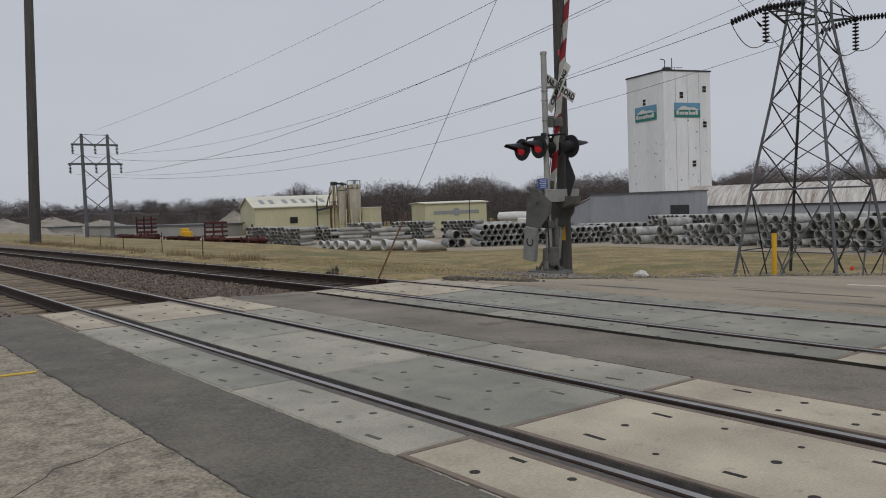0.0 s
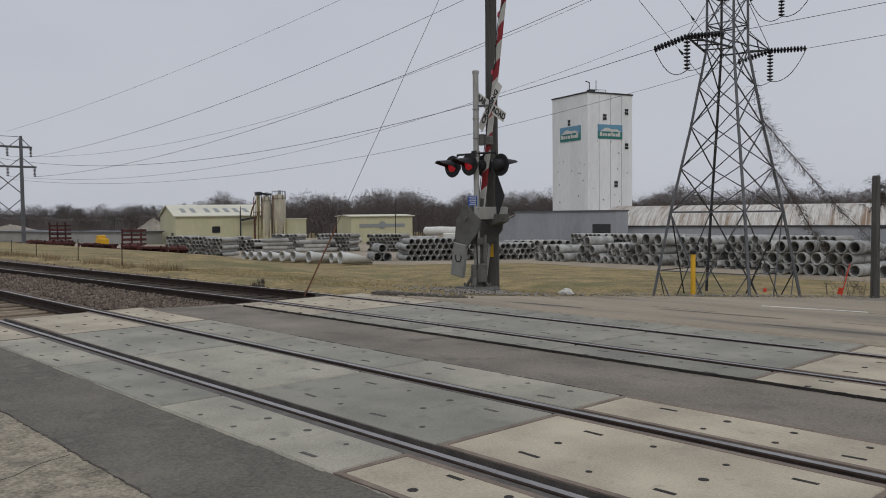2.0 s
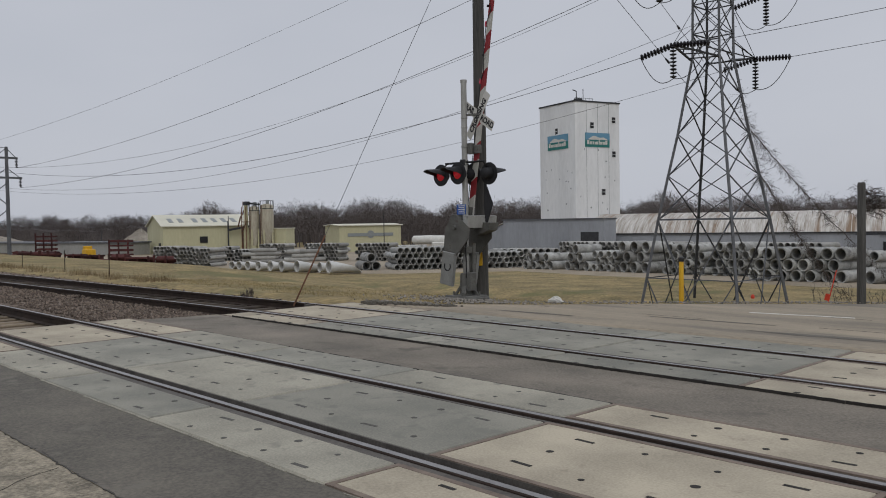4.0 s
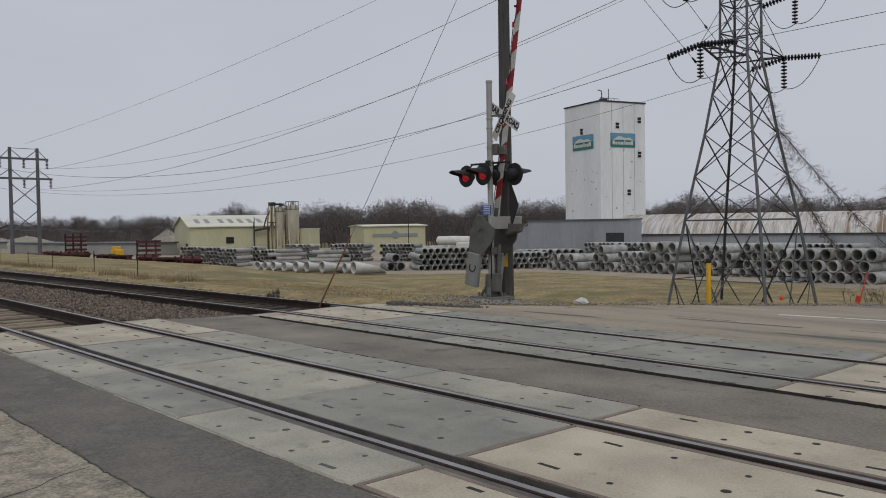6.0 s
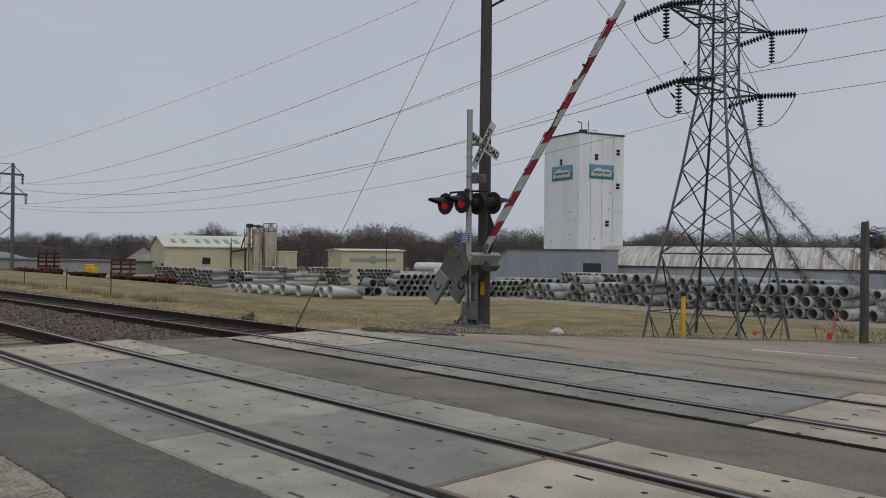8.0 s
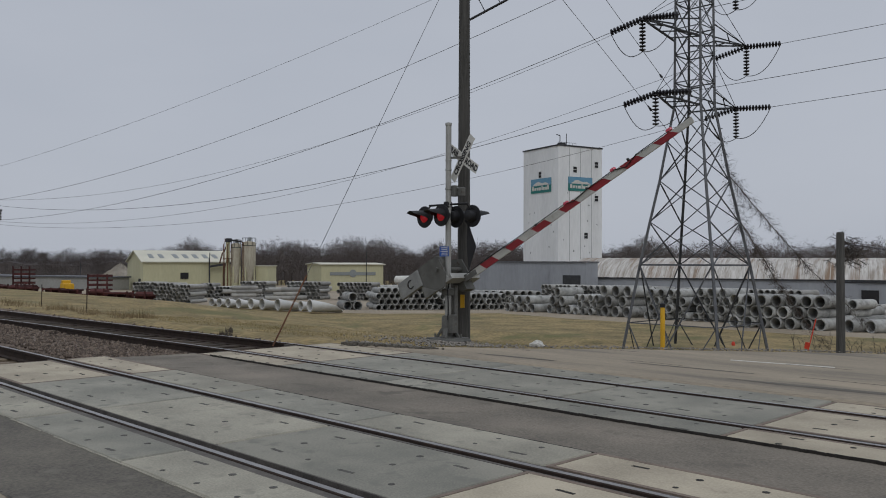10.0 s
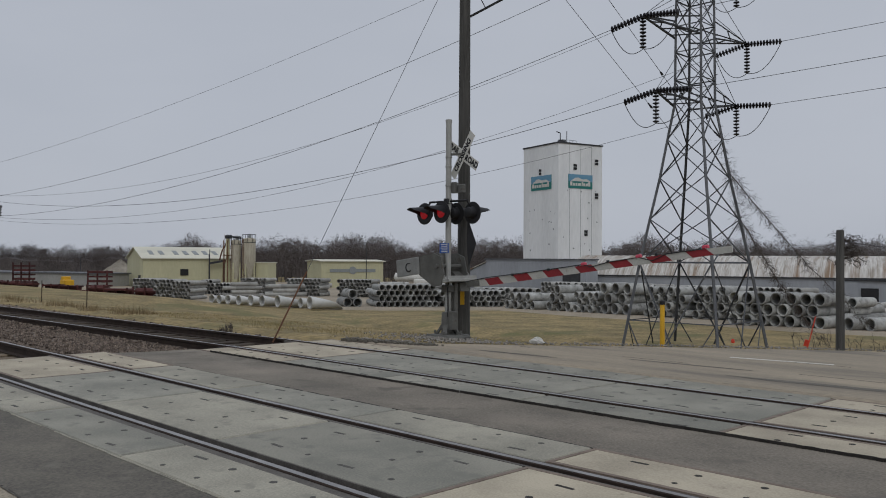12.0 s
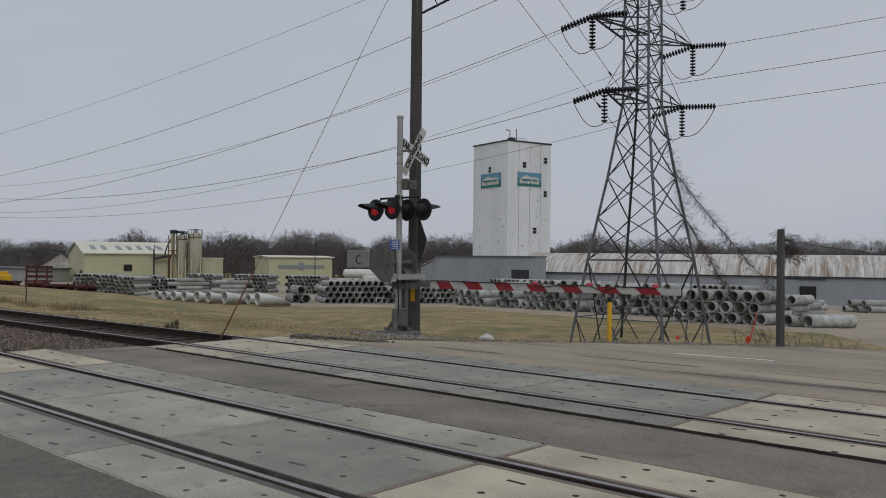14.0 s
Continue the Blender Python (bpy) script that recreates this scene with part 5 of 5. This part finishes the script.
# white flared end sections in a row
def flared(x, y, yaw, od, length):
    g = Geo()
    n = 16
    for k in range(n):
        a = 2 * math.pi * k / n
        c, s = math.cos(a), math.sin(a)
        r = od / 2
        back = length * (0.72 + 0.28 * -s)
        for rr in (r, r * 0.84):
            g.v += [(rr * c, 0, r + rr * s), (rr * 1.12 * c, back, r * 0.9 + rr * (s if s < 0 else s * 0.55))]
    for k in range(n):
        a, b = 4 * k, 4 * ((k + 1) % n)
        g.f += [(a, b, b + 1, a + 1), (a + 2, a + 3, b + 3, b + 2), (a, a + 2, b + 2, b), (a + 1, b + 1, b + 3, a + 3)]
    ob = part("flared_pipe_end", g, PALE_PIPE, smooth=True, m=pose(x, y, ground_z(y) + 0.02, 0, 0, yaw))
    return tagged(ob, "pale flared concrete culvert end section on the ground", "culvert end", "flared culvert ends")


for k, (x, y, od) in enumerate(((-66.0, 33.6, 0.75), (-64.9, 33.7, 0.78), (-63.6, 33.8, 0.82), (-62.2, 34.0, 0.85), (-60.6, 34.2, 0.92), (-59.2, 34.4, 0.95), (-57.2, 34.6, 1.0), (-55.4, 35.6, 0.85), (-53.6, 35.2, 1.05))):
    flared(x, y, 10 - 2.5 * k, od, 2.2 if k < 6 else 2.9)

# dark red steel forms and racks at the far end of the yard
def form_rack(x, y, w, h, red):
    th = thing("steel_form_rack", "dark red steel pipe form rack standing in the yard", "steel rack", pose(x, y, ground_z(y), 0, 0, 35), group="steel form racks")
    for k in range(int(h / 0.55) + 1):
        part("shelf", Geo().box((0, 0, k * 0.55 + 0.1), (w, 1.2, 0.2 if k % 2 else 0.28), bevel=0.02), RED_STEEL, th)
    if h < 1.5:
        part("form_body", Geo().tube((-w * 0.45, 0.1, h * 0.5), (w * 0.45, 0.1, h * 0.5), h * 0.42, n=10), RED_STEEL, th)
    for sx in (-1, 0, 1):
        part("post", Geo().box((sx * w / 2 * 0.97, -0.55, h / 2), (0.16, 0.14, h)), RED_STEEL, th)
    return th


rr = random.Random(8)
form_rack(-99.7, 37.6, 2.6, 2.5, True)
form_rack(-112.6, 33.2, 2.4, 3.3, True)
for k in range(13):
    form_rack(-122 + k * 3.6 + rr.uniform(-1, 1), 30.5 + rr.uniform(-0.8, 2.5) + k * 0.18, rr.uniform(1.8, 3.0), rr.uniform(0.35, 1.1), True)
yl = thing("yellow_forklift_block", "small yellow machine parked among the forms", "machine", pose(-106.3, 36.2, ground_z(36)))
part("body", Geo().box((0, 0, 0.8), (1.6, 1.2, 0.9), bevel=0.1).box((-0.4, 0, 1.4), (0.6, 1.0, 0.5), bevel=0.05), YELLOW, yl)

# low pale sheds along the far left
def low_shed(x, y, w, d, h, yaw, wallmat):
    th = thing("low_shed", "long low pale grey yard shed in the distance", "building", pose(x, y, ground_z(y), 0, 0, yaw), group="low sheds")
    part("wall", Geo().box((w / 2, d / 2, h / 2), (w, d, h)), wallmat, th)
    part("roof", Geo().box((w / 2, d / 2, h + 0.1), (w + 0.4, d + 0.4, 0.2)), GALV, th)


GREY_PALE = material("pale_grey_siding", (0.31, 0.31, 0.295), (0.24, 0.24, 0.225), 0.8, scale=0.3, fine=3)
low_shed(-158, 37.5, 24, 5, 1.6, 4, GREY_PALE)
low_shed(-132, 40.5, 16, 5, 1.7, 14, GREY_PALE)
low_shed(-172, 31, 10, 5, 1.5, 10, GREY_PALE)
semi = thing("flatbed_truck", "white and grey truck parked behind the pipe stacks", "truck", pose(-72.6, 66.5, ground_z(66), 0, 0, 30))
part("tank", Geo().lathe([(0.2, -2.2), (0.5, -2.0), (0.55, 0), (0.5, 2.0), (0.2, 2.2)], 16, pose(-2.4, 0.3, 2.2, 0, 90, 0)), WHITE_PAINT, semi, "white tank", smooth=True)
part("cab", Geo().box((2.2, 0, 2.1), (2.4, 2.2, 1.5), bevel=0.25).box((-0.2, 0, 1.6), (3.0, 2.2, 0.7), bevel=0.1), WHITE_PAINT, semi)
part("windscreen", Geo().box((2.9, -0.9, 2.3), (0.9, 0.5, 0.6), bevel=0.05), DARK, semi)
for xx in (-3.5, -2.0, 2.4):
    part("wheel", Geo().lathe([(0.48, -0.15), (0.5, 0), (0.48, 0.15)], 14, pose(xx, -1.0, 0.5, 90, 0, 0)), BLACK, semi)

# quarry spoil heaps
def heap(x, y, r, h, seed):
    g = Geo()
    n, m = 28, 8
    for j in range(m + 1):
        for k in range(n):
            a = 2 * math.pi * k / n
            f = j / m
            rr_ = r * (1 - f) * (1 + 0.25 * noise.noise(Vector((math.cos(a) * 2, math.sin(a) * 2, seed + f))))
            g.v.append((x + rr_ * 1.8 * math.cos(a), y + rr_ * math.sin(a), ground_z(y) + h * (f ** 0.8) + 0.5 * noise.noise(Vector((k * 0.9, j * 0.9, seed)))))
    for j in range(m):
        for k in range(n):
            g.f.append((j * n + k, j * n + (k + 1) % n, (j + 1) * n + (k + 1) % n, (j + 1) * n + k))
    tagged(part("spoil_mound", g, SPOIL), "pale tan quarry spoil heap in the distance", "mound", "spoil mounds")


for k, (x, y, r, h) in enumerate(((-196, 30, 9, 3.3), (-188, 38, 10, 3.6), (-178, 45, 9, 2.7), (-205, 20, 12, 3.4), (-172, 33, 8, 2.6), (-150, 62, 4, 4.0))):
    heap(x, y, r, h, k * 3.1)

# ---- far left wooden pole ----
lp = thing("wooden_power_pole", "thick weathered wooden power pole beside the tracks", "power pole", pose(-54.4, 7.65, ground_z(7.65), -1.5, 1.7, 0))
part("pole", Geo().lathe([(0.33, -0.4), (0.31, 2), (0.24, 17), (0.2, 17.05)], 14), WOOD_POLE, lp, smooth=True)

# ---- post, marker, stake, litter at the road's edge ----
rp = thing("wooden_post", "stout grey weathered wooden post at the road edge", "post", pose(-7.79, 19.35, -0.74))
part("post", Geo().lathe([(0.115, -0.3), (0.11, 0.5), (0.098, 3.1), (0.08, 3.14)], 14), WOOD_POLE, rp, smooth=True)
ym = thing("marker_post", "yellow plastic utility marker post with a dark cap", "marker post", pose(-10.72, 15.4, -0.66))
part("post", Geo().lathe([(0.062, -0.2), (0.06, 1.1), (0.055, 1.12)], 12), YELLOW, ym, smooth=True)
part("cap", Geo().lathe([(0.07, 1.10), (0.07, 1.19), (0.03, 1.22)], 12), BLACK, ym, "black cap", smooth=True)
st = thing("orange_stake", "leaning orange survey stake with ribbon", "stake", pose(-8.62, 19.3, -0.78))
part("stick", Geo().beam((0, 0, 0), (0.16, 0.14, 0.86), 0.03, 0.02), ORANGE, st)
part("ribbon", Geo().box((-0.02, -0.02, 0.14), (0.11, 0.03, 0.18), pose(0, 0, 0, 8, 14, 20)), ORANGE, st)
fl = thing("orange_marker", "small orange marker lying in the grass", "marker", pose(-10.1, 18.0, -0.66))
part("flag", Geo().lathe([(0.045, 0.0), (0.052, 0.04), (0.042, 0.085), (0.015, 0.11)], 10), ORANGE, fl, smooth=True)
bag = Geo()
n, m = 16, 8
for j in range(m + 1):
    for k in range(n):
        a, b = 2 * math.pi * k / n, math.pi * j / m
        q = Vector((math.sin(b) * math.cos(a), math.sin(b) * math.sin(a), math.cos(b)))
        r = 1 + 0.45 * noise.noise(q * 2.2 + Vector((4, 1, 2)))
        bag.v.append((q.x * 0.165 * r, q.y * 0.10 * r, max(0.0, q.z * 0.085 * r + 0.05 - abs(q.x) * 0.04)))
for j in range(m):
    for k in range(n):
        bag.f.append((j * n + k, j * n + (k + 1) % n, (j + 1) * n + (k + 1) % n, (j + 1) * n + k))
tagged(part("plastic_bag", bag, WHITE_PAINT, m=pose(-11.5, 11.3, ground_z(11.3) + 0.01, 0, 0, 30)), "crumpled white plastic bag lying on the road shoulder", "litter")

# fence stakes along the far side of the tracks
for x, y, h in ((-39.5, 8.4, 0.9), (-34.2, 8.4, 1.0), (-28.2, 7.8, 0.9), (-44, 8.6, 0.8), (-50, 8.8, 0.8)):
    tagged(part("fence_stake", Geo().beam((0, 0, -0.2), (0.02, 0.0, h * 0.85), 0.026, 0.022), RAIL_RUST, m=pose(x, y, ground_z(y) - 0.05)), "thin dark steel fence stake in dry grass", "stake", "fence stakes")

# ---- weeds and grass ----
def tufts(name, spots, label, seed, h0, h1, mat=WEED):
    r = random.Random(seed)
    g = Geo()
    for x, y, n, rad, hh in spots:
        for k in range(n):
            a, d = r.uniform(0, 6.283), rad * math.sqrt(r.random())
            px, py = x + d * math.cos(a), y + d * math.sin(a)
            z = rough_ground(px, py)
            h = r.uniform(h0, h1) * hh
            b = r.uniform(0, 6.283)
            lean_ = r.uniform(0.0, 0.5) * h
            w = 0.006 + 0.006 * h
            cx, cy = math.cos(b), math.sin(b)
            g.add([(px - cy * w, py + cx * w, z - 0.02), (px + cy * w, py - cx * w, z - 0.02), (px + cx * lean_, py + cy * lean_, z + h)], [(0, 1, 2)])
    return tagged(part(name, g, mat), label, "weeds", kind="stuff")


r7 = random.Random(77)
spots = [(-24 - 34 * r7.random(), 7.2 + r7.random() * 1.3, 34, 0.35, r7.uniform(0.4, 1.1)) for k in range(150)]
tufts("dry_weeds", spots, "tall dry tan weeds along the far track", 4, 0.10, 0.34)
tufts("weed_clump", [(-17.6, 6.75, 900, 0.34, 0.62)], "dark brown dead weed clump beside the rail", 6, 0.08, 0.26, BARK)
spots = [(-9.0 - 18 * r7.random(), 8.0 + 18 * r7.random() ** 1.4, 30, 0.5, 0.5) for k in range(900)]
spots = [s for s in spots if s[0] < road_left(s[1]) - 0.5]
GRASS_BLADE = material("dry_lawn_blades", (0.294, 0.230, 0.109), (0.184, 0.152, 0.069), 0.95, scale=2, fine=20, bump=0, vary=0.3, island=True)
tufts("lawn_grass", spots, "short dormant lawn grass blades", 12, 0.05, 0.14, GRASS_BLADE)
# gravel along the shoulder under the signal
g = Geo()
for k in range(1500):
    y = r7.uniform(7.2, 21)
    x = road_left(y) + r7.gauss(-0.1, 0.25)
    if r7.random() < 0.4:
        x, y = MAST[0] + r7.gauss(0.3, 0.8), MAST[1] + r7.gauss(-0.6, 0.5)
    r = r7.uniform(0.012, 0.04)
    c = Vector((x, y, ground_z(y) + 0.0 + r * 0.3))
    vs = [c + Vector(v) * r * r7.uniform(0.7, 1.2) for v in ((1, 0, 0), (-1, 0, 0), (0, 1, 0), (0, -1, 0), (0, 0, 0.7), (0, 0, -0.7))]
    g.add(vs, [(0, 2, 4), (2, 1, 4), (1, 3, 4), (3, 0, 4), (2, 0, 5), (1, 2, 5), (3, 1, 5), (0, 3, 5)])
tagged(part("shoulder_gravel", g, material("grey_gravel", (0.26, 0.24, 0.21), (0.14, 0.13, 0.115), 0.9, scale=8, vary=0.35, island=True)), "loose grey gravel on the road shoulder", "gravel", kind="stuff")

# ---- bare vines and brush on the tower ----
def twigs(g, p, d, length, depth, r, rn):
    q = p + d * length
    g.tube(p, q, r, r * 0.7, 3, caps=False)
    if depth == 0:
        return
    for k in range(rn.randint(2, 3)):
        nd_ = (d + Vector((rn.uniform(-0.8, 0.8), rn.uniform(-0.8, 0.8), rn.uniform(-0.9, 0.4)))).normalized()
        twigs(g, p + d * length * rn.uniform(0.3, 1.0), nd_, length * rn.uniform(0.5, 0.8), depth - 1, r * 0.6, rn)


rn = random.Random(31)
TW = Vector((TX, TY, 0))
va = TW + Vector((1.2, 1.2, 5.6))
vine = Geo()
ends = [TW + Vector((5.4, 6.6, -1.4)), TW + Vector((4.0, 5.0, -2.3))]
starts = [va, TW + Vector((1.5, 1.5, 3.5))]
for a, b in zip(starts, ends):
    pts = sagging(a, b, 0.35, 14)
    pts = [p + Vector((rn.uniform(-0.06, 0.06), rn.uniform(-0.06, 0.06), rn.uniform(-0.05, 0.05))) for p in pts]
    vine.path(pts[:13], 0.022, 5, 0.012)
    for k, p in enumerate(pts):
        for j in range(40 if k < 8 else 14):
            d = Vector((rn.uniform(-0.7, 0.9), rn.uniform(-0.5, 0.9), rn.uniform(-1.0, 0.2))).normalized()
            twigs(vine, p + Vector((rn.uniform(-0.1, 0.1), rn.uniform(-0.1, 0.1), rn.uniform(-0.1, 0.1))) + (pts[min(k + 1, 13)] - p) * rn.random(), d, rn.uniform(0.10, 0.36), 2, 0.0055, rn)
for k in range(170):
    p = tower_corner(1, rn.uniform(3.0, 7.2)) + TW
    twigs(vine, p, Vector((rn.uniform(-0.6, 0.8), rn.uniform(-0.6, 0.8), rn.uniform(-0.8, 0.6))).normalized(), rn.uniform(0.10, 0.40), 2, 0.0055, rn)
tagged(part("bare_vine", vine, BARK), "leafless dark vines hanging from the tower", "vine")
bush = Geo()
for k in range(150):
    p = Vector((-7.79, 19.6, 1.95)) + Vector((rn.uniform(-0.25, 0.35), rn.uniform(-0.1, 0.3), rn.uniform(-0.4, 0.25)))
    twigs(bush, p, Vector((rn.uniform(-1, 1), rn.uniform(-0.3, 0.6), rn.uniform(-0.5, 0.6))).normalized(), rn.uniform(0.12, 0.3), 2, 0.007, rn)
tagged(part("vine_tangle", bush, BARK), "tangle of bare vines round the post top", "vine")
power_line(Vector((-7.79, 19.5, 2.1)), Vector((4.0, 34.0, 0.9)), 0.3, 0.014, "dark cable slung from the post top")
brush = Geo()
for k in range(26):
    p = Vector((-9.0 + rn.uniform(-0.8, 2.8), 20.5 + rn.uniform(-0.3, 1.5), -0.95))
    twigs(brush, p, Vector((rn.uniform(-0.5, 0.5), rn.uniform(-0.4, 0.4), 1)).normalized(), rn.uniform(0.15, 0.4), 2, 0.007, rn)
tagged(part("bare_brush", brush, BARK), "low bare brush around the post foot", "shrub", kind="stuff")

# ---- far woods ----
def bare_tree(g, x, y, z, h, r):
    """A leafless tree: trunk, limbs and a rounded crown of fine twigs."""
    g.tube((x, y, z), (x, y, z + h * 0.45), 0.13, 0.06, 3, caps=False)
    wide = h * r.uniform(0.30, 0.46)
    mid = Vector((x, y, z + h * 0.60))
    for k in range(r.randint(20, 26)):
        a, b = r.uniform(0, 6.283), r.uniform(-0.5, 1.0)
        f = math.sqrt(max(0.05, 1 - b * b)) * r.uniform(0.5, 1.0)
        e = mid + Vector((math.cos(a) * wide * f, math.sin(a) * wide * f, b * h * 0.38))
        s = Vector((x, y, z + h * 0.3)).lerp(e, 0.35)
        n_ = Vector((-math.sin(a), math.cos(a), 0)) * 0.025
        g.add([s - n_, s + n_, e], [(0, 1, 2)])
        for j in range(13):
            dd = Vector((r.gauss(0, 1), r.gauss(0, 1), r.gauss(0.35, 0.8))).normalized()
            p = e + Vector((r.gauss(0, 1), r.gauss(0, 1), r.gauss(0, 1))) * h * 0.045
            q = p + dd * h * r.uniform(0.04, 0.10)
            m_ = dd.orthogonal().normalized() * 0.034
            g.add([p - m_, p + m_, q], [(0, 1, 2)])


r5 = random.Random(55)
woods = Geo()
EYE = Vector((0.4, -3.5, 0))
for k in range(1500):
    deg = r5.uniform(92, 172)
    az = radians(deg)
    back = min(1.0, max(0.0, (deg - 149) / 7))
    dist = r5.uniform(165, 235) + 75 * back
    x, y = EYE.x + dist * math.cos(az), EYE.y + dist * math.sin(az)
    if y < 16:
        continue
    h = r5.uniform(7.2, 10.2) * (dist / 200) * (0.98 + 0.24 * noise.noise(Vector((az * 14, 0, 0))) + 0.18 * noise.noise(Vector((az * 45, 3, 0))))
    bare_tree(woods, x, y, ground_z(y) - 0.2, h * (1 - 0.40 * back), r5)
tagged(part("far_woods", woods, TREES), "line of leafless brown woods on the horizon", "trees", kind="stuff")
bank = Geo()
N = 260
for k in range(N + 1):
    az = radians(60 + 125 * k / N)
    for rad, f in ((240, 0), (243, 1), (300, 1.25), (420, 0)):
        x, y = EYE.x + rad * math.cos(az), EYE.y + rad * math.sin(az)
        h = 6.2 + 1.2 * noise.noise(Vector((az * 12, 0, 0))) + 1.2 * noise.noise(Vector((az * 60, 0, 3))) + 0.9 * noise.noise(Vector((az * 260, 0, 3)))
        h *= 1 - 0.22 * min(1.0, max(0.0, (math.degrees(az) - 149) / 7))
        bank.v.append((x, y, -3.8 + h * f))
for k in range(N):
    for j in range(3):
        a = 4 * k + j
        bank.f.append((a, a + 1, a + 5, a + 4))
tagged(part("wooded_ridge", bank, WOODS), "low brown wooded ridge closing the horizon", "woods", kind="structure")


def motions():
    walk(arm, [(t, arm_pose(a)) for t, a in GATE])
    walk(yoke, [(t, yoke_pose(a)) for t, a in GATE])


GATE = [(0, 8.5), (3, 9.2), (5.5, 8.8), (6, 9.6), (6.5, 14.5), (7, 22.8), (7.5, 30), (8, 37), (8.5, 43.8), (8.7, 46.6), (10.8, 71), (11, 73.2), (11.5, 78), (12, 83), (12.3, 86), (12.7, 87.2), (13.2, 88), (14, 89.6)]
motions()
